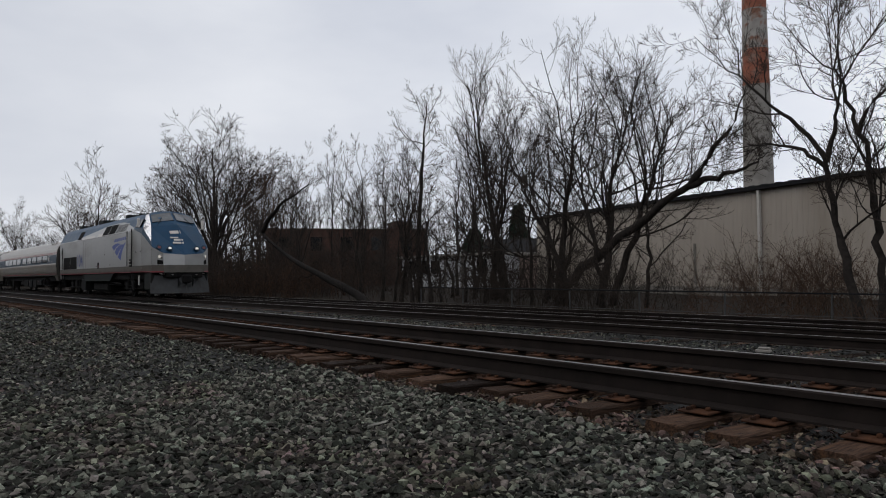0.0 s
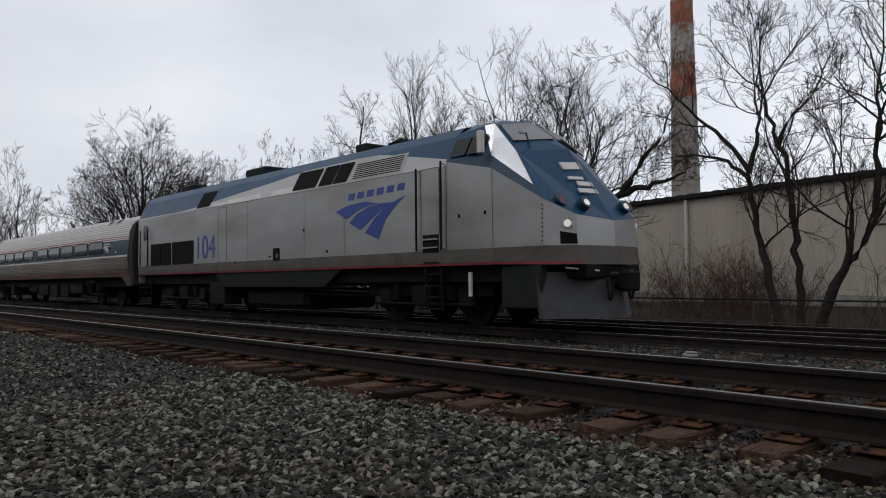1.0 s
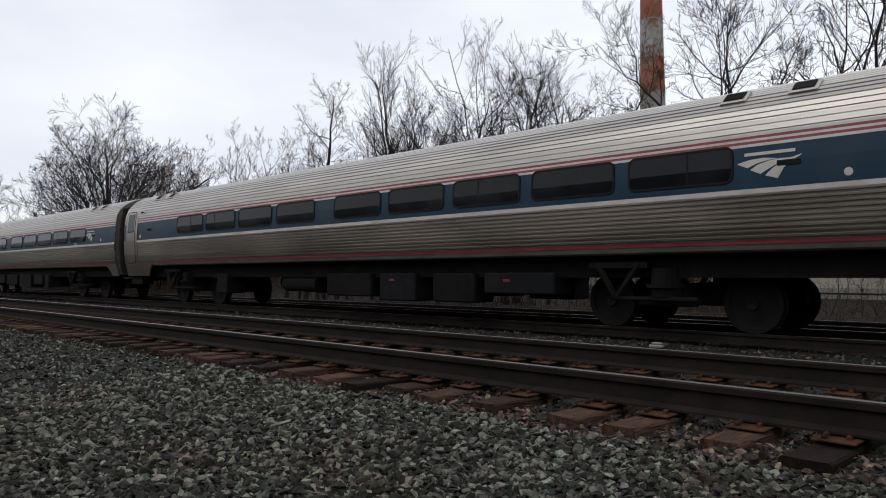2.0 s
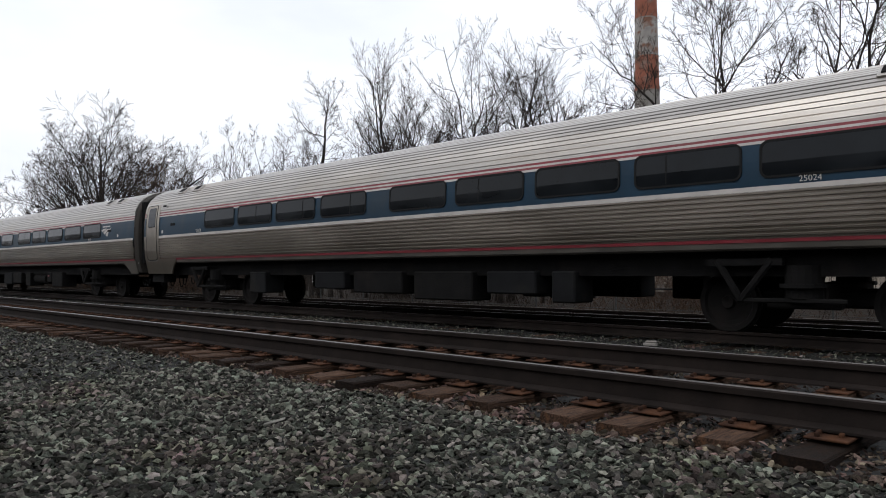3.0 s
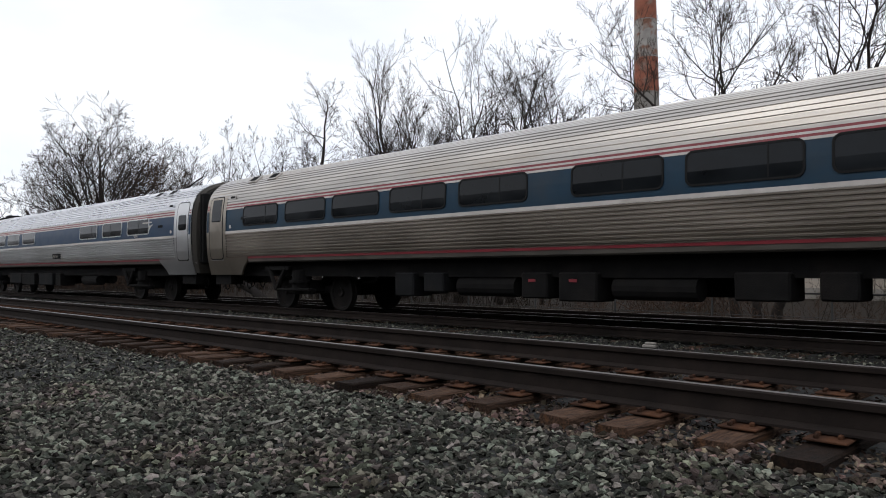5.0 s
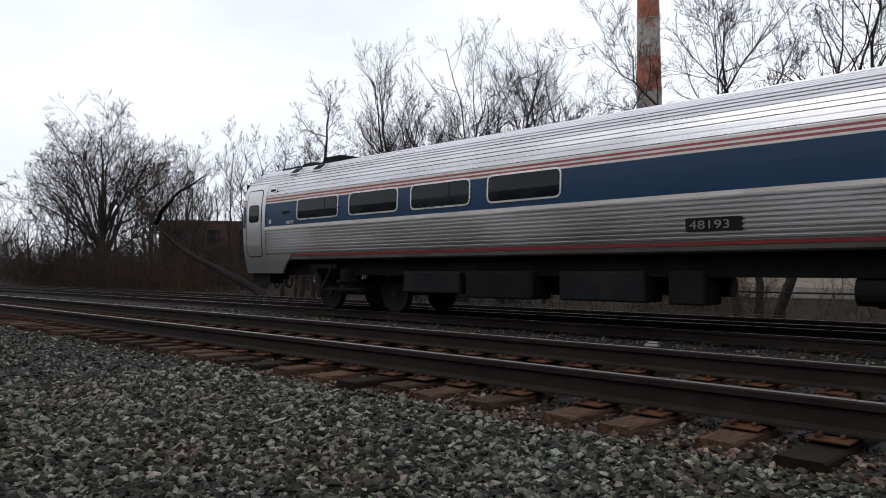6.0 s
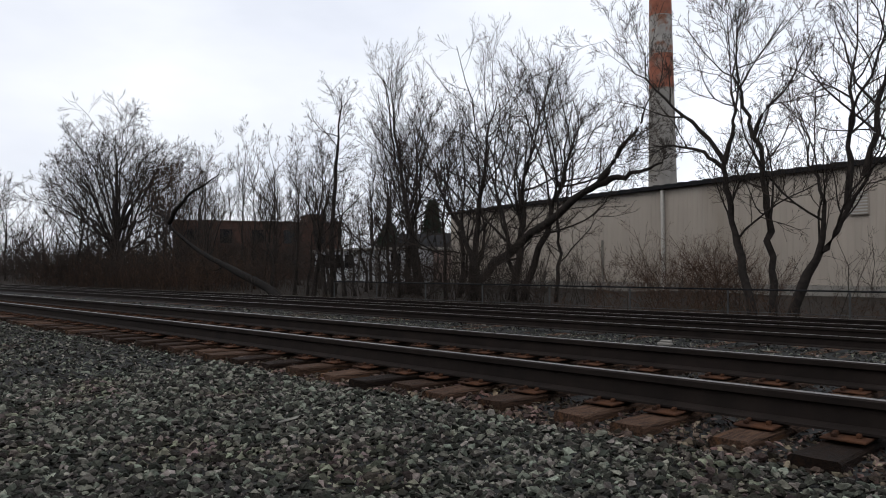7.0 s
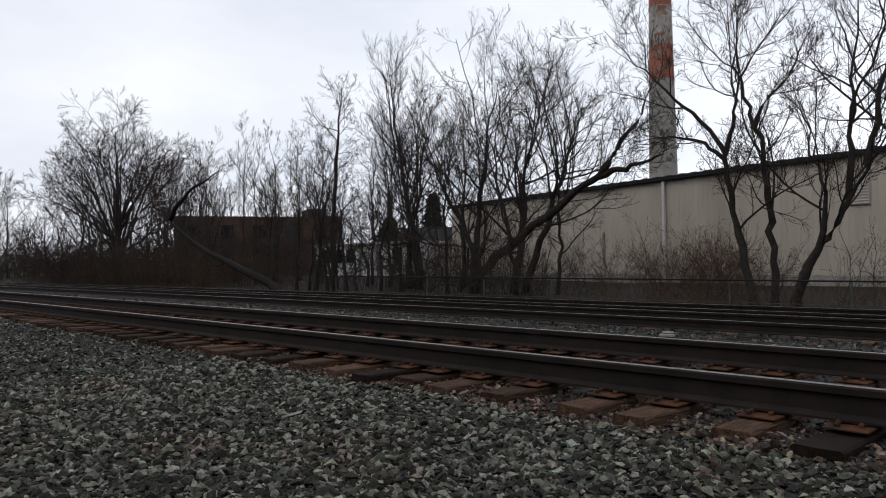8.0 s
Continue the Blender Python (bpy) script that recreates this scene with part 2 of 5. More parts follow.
def plate_mesh():
    bm = bmesh.new()
    solid(bm, (-0.105, -0.19, 0.0), (0.105, 0.19, 0.013), 0.004)
    for x, y in ((-0.06, -0.09), (0.06, 0.09), (0.05, -0.10), (-0.05, 0.10), (-0.05, -0.15), (0.055, 0.15)):
        solid(bm, (x - 0.012, y - 0.016, 0.010), (x + 0.012, y + 0.016, 0.034), 0.005)
    me = bpy.data.meshes.new("tie_plate")
    bm.to_mesh(me)
    bm.free()
    me.materials.append(M_RUST)
    return me


TIE_MESHES = [tie_mesh(s) for s in range(6)]
PLATE = plate_mesh()


def build_track(which, centre, top):
    track = thing("railway_track", {"near": "siding with rusty rails on weathered wooden ties", "main": "main line track with worn bright rail heads in ballast",
                                    "back": "far track with dark rails beside the scrub"}[which], "railway track", kind="structure")
    for side in (-1, 1):
        put("rail", rail_mesh(centre, top, side), track)
    rng = random.Random(5 + int(centre))
    x, last = 6.0, {"near": -62, "main": -40, "back": -36}[which]
    # the ties beside the camera, as they lie
    spots = [(-1.27, -0.02), (-1.71, 0.07), (-2.26, 0.01), (-2.68, 0.05), (-3.29, 0.02), (-3.82, 0.0), (-4.25, 0.08), (-4.62, -0.05), (-5.12, 0.0)] if which == "near" else []
    while x > last:
        tie_x, out, skew = x, rng.uniform(-0.07, 0.07), rng.uniform(-1.6, 1.6)
        if spots and x < -1.0:
            (tie_x, out), skew = spots.pop(0), 0.0
        y = line_y(centre, tie_x)
        tie = put("tie", rng.choice(TIE_MESHES), track)
        tie.matrix_basis = pose(tie_x, y + out, top - 0.197 - (0 if which == "near" else 0.035) + rng.uniform(-0.012, 0.0), 0, rng.uniform(-1.2, 1.2), math.degrees(line_yaw(tie_x)) + skew)
        if which == "near" and tie_x > -30:
            for side in (-1, 1):
                plate = put("tie_plate", PLATE, track)
                plate.matrix_basis = pose(tie_x, y + side * 0.75, top - 0.197, 0, 0, math.degrees(line_yaw(tie_x)))
        x = tie_x - rng.uniform(0.45, 0.56)
        if spots and x < -1.0:
            x = spots[0][0]


for track_row in TRACKS:
    build_track(*track_row)


# ---- crushed stone ----
def stone_shapes(count, seed, corners):
    rng = random.Random(seed)
    shapes = []
    for _ in range(count):
        bm = bmesh.new()
        sx, sy, sz = rng.uniform(0.8, 1.3), rng.uniform(0.6, 1.0), rng.uniform(0.4, 0.75)
        for _ in range(corners):
            v = Vector((rng.gauss(0, 1), rng.gauss(0, 1), rng.gauss(0, 1))).normalized() * rng.uniform(0.75, 1.1)
            bm.verts.new((v.x * sx, v.y * sy, v.z * sz))
        hull = bmesh.ops.convex_hull(bm, input=bm.verts)
        bmesh.ops.delete(bm, geom=[g for g in hull["geom_interior"] if isinstance(g, bmesh.types.BMVert)], context="VERTS")
        bm.verts.index_update()
        shapes.append((np.array([v.co for v in bm.verts]), np.array([[v.index for v in f.verts] for f in bm.faces if len(f.verts) == 3])))
        bm.free()
    return shapes


STONES = stone_shapes(14, 3, 9)
FAR_STONES = stone_shapes(10, 4, 6)


def scatter_stones(name, label, spots, material, seed):
    """spots: rows of x, y, z, size."""
    rng = np.random.default_rng(seed)
    vs, fs, base = [], [], 0
    for x, y, z, size in spots:
        shapes = STONES if -7 < x < 0.5 and y < 3.8 else FAR_STONES
        v, f = shapes[rng.integers(len(shapes))]
        turn = np.array(Euler(rng.uniform(-0.5, 0.5, 2).tolist() + [rng.uniform(0, 6.28)]).to_matrix())
        vs.append(v @ turn.T * size + (x, y, z))
        fs.append(f + base)
        base += len(v)
    vs, fs = np.concatenate(vs), np.concatenate(fs)
    me = bpy.data.meshes.new(name)
    me.vertices.add(len(vs))
    me.vertices.foreach_set("co", vs.ravel())
    me.loops.add(fs.size)
    me.loops.foreach_set("vertex_index", fs.ravel())
    me.polygons.add(len(fs))
    me.polygons.foreach_set("loop_start", np.arange(0, fs.size, 3))
    me.update(calc_edges=True)
    me.shade_flat()
    me.materials.append(material)
    put(name, me, label=label, kind="stuff")


def ballast():
    rng = np.random.default_rng(11)
    spots = []

    def fill(x0, x1, y0, y1, per_m2, lo, hi, lift=0.0):
        for _ in range(int((x1 - x0) * (y1 - y0) * per_m2)):
            x, y = rng.uniform(x0, x1), rng.uniform(y0, y1)
            size = rng.uniform(lo, hi) * (0.6 if rng.random() < 0.3 else 1.0)
            yy = line_y(y, x)
            bed = ground_z(y) + noise.noise((x * 0.9, y * 0.9, 0)) * 0.02
            spots.append((x, yy, bed + rng.uniform(-0.3, 0.75) * size + lift, size))

    fill(-7, 0.3, 0.3, 3.62, 1600, 0.013, 0.040)
    fill(-12, 0.6, 3.35, 4.2, 700, 0.016, 0.034)
    fill(-16, -7, -0.6, 3.72, 480, 0.022, 0.046)
    fill(-46, -16, -2.5, 3.72, 100, 0.035, 0.065)
    fill(0.3, 7, -1.5, 3.72, 70, 0.03, 0.05)
    fill(-7, 0.3, -1.5, 0.3, 70, 0.03, 0.05)
    fill(-12, 0.6, 3.72, 6.4, 340, 0.02, 0.036)
    fill(-30, -12, 3.72, 6.4, 110, 0.028, 0.045)
    fill(-18, 0.4, 6.4, 10.9, 200, 0.022, 0.045)
    fill(-42, -18, 6.4, 10.9, 28, 0.045, 0.07)
    fill(-22, 0, 10.9, 14.0, 100, 0.03, 0.05)
    fill(-28, 0, 14.0, 18.2, 25, 0.035, 0.06)
    rusty = [p for p in spots if p[0] > -30 and 3.5 < p[1] - line_y(0, p[0]) < 6.3]
    clean = [p for p in spots if not (p[0] > -30 and 3.5 < p[1] - line_y(0, p[0]) < 6.3)]
    scatter_stones("ballast", "dark grey crushed stone ballast between and beside the tracks", clean, M_STONE, 4)
    scatter_stones("ballast", "rust-stained crushed stone among the siding's ties", rusty, M_RUSTSTONE, 5)


ballast()

# ---- buildings behind the tracks ----
def warehouse():
    length, foot, top = 82.0, -0.6, 5.0
    house = thing("warehouse", "long low beige metal-clad warehouse with a black roof edge", "building", pose(-40.11, 39.3, 0, 0, 0, -12.42))
    # siding with upright ribs
    verts, faces, pitch = [], [], 0.30
    xs = []
    x = 0.0
    while x < length:
        xs += [(x, 0.0), (x + 0.21, 0.0), (x + 0.235, -0.014), (x + 0.275, -0.014)]
        x += pitch
    xs.append((length, 0.0))
    for a, d in xs:
        verts += [(a, d, foot - 0.6), (a, d, top)]
    for i in range(len(xs) - 1):
        faces.append((2 * i, 2 * i + 2, 2 * i + 3, 2 * i + 1))
    put("siding", mesh_of("siding", verts, faces, M_WALL), house)
    part("shell", solid(bmesh.new(), (0.02, 0.05, foot - 0.6), (length, 30, top - 0.02)), M_WALL, house)
    part("roof", solid(bmesh.new(), (-0.2, -0.1, top), (length + 0.2, 30.2, top + 0.08)), M_DARK, house, "flat dark roof")
    part("gutter", solid(bmesh.new(), (-0.25, -0.26, top - 0.12), (length, -0.10, top + 0.10), 0.02), M_DARK, house, "black gutter along the roof edge")
    # the roof sheets' ends stand up along the edge
    rng = random.Random(8)
    for k in range(46):
        u = 0.4 + k * 0.8 + rng.uniform(-0.05, 0.05)
        part("roof_rib", solid(bmesh.new(), (u, -0.22, top + 0.08), (u + 0.32, 1.6, top + 0.135), 0.01), M_DARK, house)
    part("plinth", solid(bmesh.new(), (0.0, -0.06, foot - 0.6), (length, -0.018, 0.05), 0.01), M_CONC, house, "pale concrete plinth")
    for u in (20.95, 37.0, 52.0, 67.0):
        part("downpipe", solid(bmesh.new(), (u - 0.08, -0.2, foot), (u + 0.08, -0.04, top - 0.12), 0.02), M_PIPE, house, "cream downpipe")
    # a raised strip stands in for a faint upright streak on the siding
    part("wall_streak", solid(bmesh.new(), (16.36, -0.1, 0.15), (16.5, -0.02, 2.4), 0.02), M_CONC, house, "grey upright strip standing in for a faint wall streak")
    for u in (31.05, 47.0):
        vent = part("vent", solid(bmesh.new(), (u - 0.42, -0.08, 2.9), (u + 0.42, -0.035, 3.9), 0.01), M_WALL, house, "louvred wall vent")
        for k in range(8):
            part("slat", solid(bmesh.new(), (u - 0.39, -0.12, 2.95 + k * 0.12), (u + 0.39, -0.085, 3.0 + k * 0.12)), M_PIPE, vent)


def chimney():
    cx, cy = -34.0, 60.0
    stack = thing("chimney", "tall concrete smokestack with faded orange and white bands", "chimney", pose(cx, cy, 0))
    edges = [(-0.4, M_CONC), (14.6, M_CONC), (16.8, M_ORANGE), (20.0, M_WHITEBAND), (23.4, M_ORANGE), (25.6, M_WHITEBAND), (29.0, M_ORANGE), (33.0, M_WHITEBAND), (36.0, None)]
    for (z0, m), (z1, _) in zip(edges[:-1], edges[1:]):
        r0, r1 = 1.36 - 0.0155 * z0, 1.36 - 0.0155 * z1
        bm = bmesh.new()
        bmesh.ops.create_cone(bm, cap_ends=True, segments=40, radius1=r0, radius2=r1, depth=z1 - z0, matrix=Matrix.Translation((0, 0, (z0 + z1) / 2)))
        part("band" if m is not M_CONC else "shaft", bm, m, stack)
        bm = bmesh.new()
        bmesh.ops.create_cone(bm, cap_ends=True, segments=40, radius1=r1 + 0.03, radius2=r1 + 0.03, depth=0.09, matrix=Matrix.Translation((0, 0, z1)))
        part("hoop", bm, M_CONC, stack)


def brick_block():
    house = thing("brick_building", "dark red brick building with a flat roof and a low tower", "building", pose(-75.8, 34.3, 0, 0, 0, 66.3))
    part("wall", solid(bmesh.new(), (-1.0, 0, -0.7), (17.15, 22, 6.0)), M_BRICK, house)
    part("parapet", solid(bmesh.new(), (-1.06, -0.08, 6.0), (17.21, 22.08, 6.17), 0.02), M_BRICK, house)
    part("stair_tower", solid(bmesh.new(), (13.3, 0.6, 6.17), (15.5, 5, 7.0)), M_BRICK, house)
    part("tower_roof", solid(bmesh.new(), (13.2, 0.5, 7.0), (15.6, 5.1, 7.1), 0.02), M_DARK, house)
    for k in range(5):
        for z in (1.0, 3.7):
            x = 0.4 + k * 3.4
            win = part("window", solid(bmesh.new(), (x, -0.03, z), (x + 1.3, 0.2, z + 1.5)), M_GLASS, house)
            part("sill", solid(bmesh.new(), (x - 0.1, -0.1, z - 0.12), (x + 1.4, 0.1, z - 0.01)), M_BRICK, win)


def white_block():
    house = thing("white_outbuilding", "low white painted block building with a flat roof", "building")
    part("wall", solid(bmesh.new(), (-62.4, 42, -0.7), (-47.4, 49.5, 2.5)), M_WHITEWALL, house)
    part("roof", solid(bmesh.new(), (-62.7, 41.6, 2.5), (-47.2, 49.8, 2.74), 0.02), M_CONC, house)
    for x, w in ((-61.6, 2.0), (-58.6, 0.9), (-57.3, 1.3), (-50.4, 1.3)):
        win = part("window", solid(bmesh.new(), (x, 41.94, 1.0), (x + w, 42.1, 2.2)), M_GLASS, house)
        part("frame", solid(bmesh.new(), (x - 0.06, 41.9, 0.9), (x + w + 0.06, 41.98, 0.99)), M_DARK, win)
    for x in (-55.2, -52.6, -48.2):
        part("pilaster", solid(bmesh.new(), (x, 41.9, -0.7), (x + 0.3, 42.02, 2.49)), M_CONC, house)
    shed = thing("low_house", "low dusty pink house beyond the trees", "house")
    part("wall", solid(bmesh.new(), (-47.1, 44, -0.7), (-42.4, 49, 2.4)), M_PINK, shed)
    part("roof", solid(bmesh.new(), (-47.3, 43.7, 2.4), (-42.1, 49.3, 2.6), 0.02), M_CONC, shed)
    part("door", solid(bmesh.new(), (-44.9, 43.93, -0.6), (-43.5, 44.05, 1.3), 0.02), M_RUST, shed, "rusty orange door")
    gable = thing("gabled_house", "dark-roofed house far behind the trees", "house", pose(-70, 66, 0, 0, 0, 42))
    part("wall", solid(bmesh.new(), (-5, 0, -0.6), (5, 8, 3.6)), M_WHITEWALL, gable)
    verts = [(x, y, z) for x in (-5.4, 5.4) for y, z in ((-0.5, 3.5), (4, 5.6), (8.5, 3.5))]
    put("roof", mesh_of("roof", verts, [(0, 3, 4, 1), (1, 4, 5, 2), (0, 1, 2), (3, 5, 4), (0, 2, 5, 3)], M_DARK), gable, "dark pitched roof")
    far = thing("far_house", "pale house seen far through the bare trees", "house")
    part("wall", solid(bmesh.new(), (-128, 34, -0.7), (-116, 44, 1.3)), M_WHITEWALL, far)
    part("roof", solid(bmesh.new(), (-128.5, 33.5, 1.3), (-115.5, 44.5, 1.7), 0.05), M_BRICK, far)


def fence():
    line = thing("wire_fence", "low grey wire fence with a dark top rail along the scrub", "fence")
    y, x0, x1 = 19.2, -27.0, 30.0
    part("top_rail", rod(bmesh.new(), (x0, y, 0.30), (x1, y, 0.16), 0.022), M_DARK, line)
    part("bottom_wire", rod(bmesh.new(), (x0, y, -0.35), (x1, y, -0.3), 0.008, 5), M_WIRE, line)
    x = x0
    while x <= x1:
        part("post", rod(bmesh.new(), (x, y, -0.75), (x, y, 0.24), 0.026), M_WIRE, line)
        x += 3.0
    verts, faces = [], []
    step = 0.4
    for k in range(int((22) / step)):
        for lean in (-1, 1):
            a = -18 + k * step
            b = a + lean * 0.58
            n = len(verts)
            verts += [(a, y, -0.38), (a + 0.004, y, -0.38), (b + 0.004, y, 0.2), (b, y, 0.2)]
            faces.append((n, n + 1, n + 2, n + 3))
    put("mesh_wire", mesh_of("mesh_wire", verts, faces, M_DARK), line)


warehouse(), chimney(), brick_block(), white_block(), fence()

# ---- bare trees and brush ----
def tube_mesh(name, batches, material):
    """batches: (points N x k x 3, radii N x k, sides)."""
    vs, fs, base = [], [], 0
    for P, R, sides in batches:
        N, k, _ = P.shape
        T = np.gradient(P, axis=1)
        T /= np.linalg.norm(T, axis=2, keepdims=True) + 1e-9
        ref = np.where(np.abs(T[..., 2:3]) > 0.8, np.array([1.0, 0, 0]), np.array([0, 0, 1.0]))
        U = np.cross(T, ref)
        U /= np.linalg.norm(U, axis=2, keepdims=True) + 1e-9
        V = np.cross(T, U)
        a = np.arange(sides) * 2 * np.pi / sides
        ringp = P[:, :, None, :] + R[:, :, None, None] * (np.cos(a)[None, None, :, None] * U[:, :, None, :] + np.sin(a)[None, None, :, None] * V[:, :, None, :])
        vs.append(ringp.reshape(-1, 3))
        i, j, s = np.meshgrid(np.arange(N), np.arange(k - 1), np.arange(sides), indexing="ij")
        n = (s + 1) % sides
        q = np.stack([(i * k + j) * sides + s, (i * k + j) * sides + n, (i * k + j + 1) * sides + n, (i * k + j + 1) * sides + s], -1)
        fs.append(q.reshape(-1, 4) + base)
        base += N * k * sides
    vs, fs = np.concatenate(vs), np.concatenate(fs)
    me = bpy.data.meshes.new(name)
    me.vertices.add(len(vs))
    me.vertices.foreach_set("co", vs.ravel())
    me.loops.add(fs.size)
    me.loops.foreach_set("vertex_index", fs.ravel())
    me.polygons.add(len(fs))
    me.polygons.foreach_set("loop_start", np.arange(0, fs.size, 4))
    me.polygons.foreach_set("use_smooth", np.ones(len(fs), bool))
    me.update(calc_edges=True)
    me.materials.append(material)
    return me


def unit(v):
    return v / (np.linalg.norm(v, axis=-1, keepdims=True) + 1e-9)


def along(P, s):
    """Points, and headings, at fractions s (N x n) of polylines P (N x k x 3)."""
    k = P.shape[1]
    f = np.clip(s, 0, 0.999) * (k - 1)
    i = f.astype(int)
    w = (f - i)[..., None]
    rows = np.arange(len(P))[:, None]
    a, b = P[rows, i], P[rows, i + 1]
    return a * (1 - w) + b * w, unit(b - a)


def sprout(rng, P, R, n, ratio, angle, start, up, wiggle, k, thin, droop=0.0):
    """n children spaced along each parent line, turning round it."""
    N = len(P)
    lengths = np.linalg.norm(np.diff(P, axis=1), axis=2).sum(1)
    s = start + (1 - start) * (np.arange(n)[None] + rng.random((N, n))) / n
    base, head = along(P, s)
    fr = np.clip(s, 0, 0.999) * (R.shape[1] - 1)
    i = np.clip(fr.astype(int), 0, R.shape[1] - 2)
    rows = np.arange(N)[:, None]
    rad = R[rows, i] * (1 - (fr - i)) + R[rows, i + 1] * (fr - i)
    u = unit(np.cross(head, unit(rng.normal(size=(N, 1, 3)))))
    phi = (2.4 * np.arange(n)[None] + rng.uniform(0, 6.28, (N, 1)) + rng.normal(size=(N, n)) * 0.5)[..., None]
    side = u * np.cos(phi) + np.cross(head, u) * np.sin(phi)
    a = np.radians(rng.uniform(angle[0], angle[1], (N, n, 1)))
    d = unit(head * np.cos(a) + side * np.sin(a))
    L = (lengths[:, None] * ratio * (1.2 - 0.7 * s) * rng.uniform(0.55, 1.3, (N, n)))[..., None]
    pts = [base]
    for step in range(k - 1):
        d = unit(d + rng.normal(size=d.shape) * wiggle + np.array([0, 0, up - droop * step]))
        pts.append(pts[-1] + d * L / (k - 1))
    Q = np.stack(pts, 2).reshape(N * n, k, 3)
    r0 = np.clip(np.minimum(rad * rng.uniform(0.5, 0.75, (N, n)), L[..., 0] * 0.012), thin, None).reshape(-1, 1)
    return Q, np.clip(r0 * np.linspace(1, 0.35, k)[None, :], thin * 0.7, None)


def smooth_line(ctrl, k):
    c = np.array(ctrl, float)
    t = np.linspace(0, 1, len(c))
    u = np.linspace(0, 1, k)
    line = np.stack([np.interp(u, t, c[:, j]) for j in range(3)], 1)
    for _ in range(2):
        line[1:-1] = (line[:-2] + 2 * line[1:-1] + line[2:]) / 4
    return line


def tree(label, stems, r0, seed, counts=(12, 9, 7, 5), ratio=(0.5, 0.5, 0.5, 0.5), start=0.22, up=0.10, angle=(25, 60), thin=0.0055, twig=None, main=None, droop=0.0, limb=0.62, tall=0.88):
    """stems: lines of (x, y, z); the first is the trunk, the others spring from it."""
    rng = np.random.default_rng(seed)
    ob = thing("tree", label, "tree", Matrix.Translation(stems[0][0]), group="bare trees along the line")
    origin = np.array(stems[0][0])
    lines = []
    for n, ctrl in enumerate(stems):
        line = smooth_line(ctrl, 14) - origin
        if len(stems) == 1:
            line[:, 2] *= tall
        line[2:-1] += rng.normal(size=(11, 3)) * 0.05
        if n == 0:
            line[0, 2] -= 0.35
        big = r0 if n == 0 else r0 * limb
        forked = n == 0 and any((Vector(s[0]) - Vector(ctrl[-1])).length < 0.6 for s in stems[1:])
        small = big * (0.55 if forked else 0.10)
        rad = (small + (big - small) * np.linspace(1, 0, 14) ** 1.25) * (1 + 0.06 * rng.normal(size=14))
        rad[0] *= 1.35 if n == 0 else 1.0
        put("trunk" if n == 0 else "limb", tube_mesh("trunk", [(line[None], rad[None], 9)], main or M_BARK), ob)
        lines.append((line, rad))
    P = np.stack([l for l, _ in lines])
    R = np.stack([r for _, r in lines])
    batches = []
    for lvl, n in enumerate(counts):
        k = (8, 6, 4, 3)[lvl]
        P, R = sprout(rng, P, R, n, ratio[lvl], angle if lvl == 0 else ((26, 60), (20, 46), (16, 40))[lvl - 1], start if lvl == 0 else 0.18, up, (0.15, 0.18, 0.16, 0.12)[lvl], k, thin, droop * (lvl > 0))
        if lvl == 0:
            for q in range(len(P)):
                put("limb", tube_mesh("limb", [(P[q:q + 1], R[q:q + 1], 6)], main or M_BARK), ob)
        else:
            batches.append((P, R, 4 if lvl == 1 else 3))
    put("crown", tube_mesh("crown", batches, twig or M_TWIG), ob, "crown of fine bare twigs")
    return ob


def scale_up(base, top, wob=0.0, seed=0):
    rng = random.Random(seed)
    b, t = Vector(base), Vector(top)
    return [tuple(b.lerp(t, f) + Vector((rng.uniform(-wob, wob), rng.uniform(-wob, wob), 0)) * (f > 0)) for f in (0, 0.25, 0.5, 0.75, 1)]


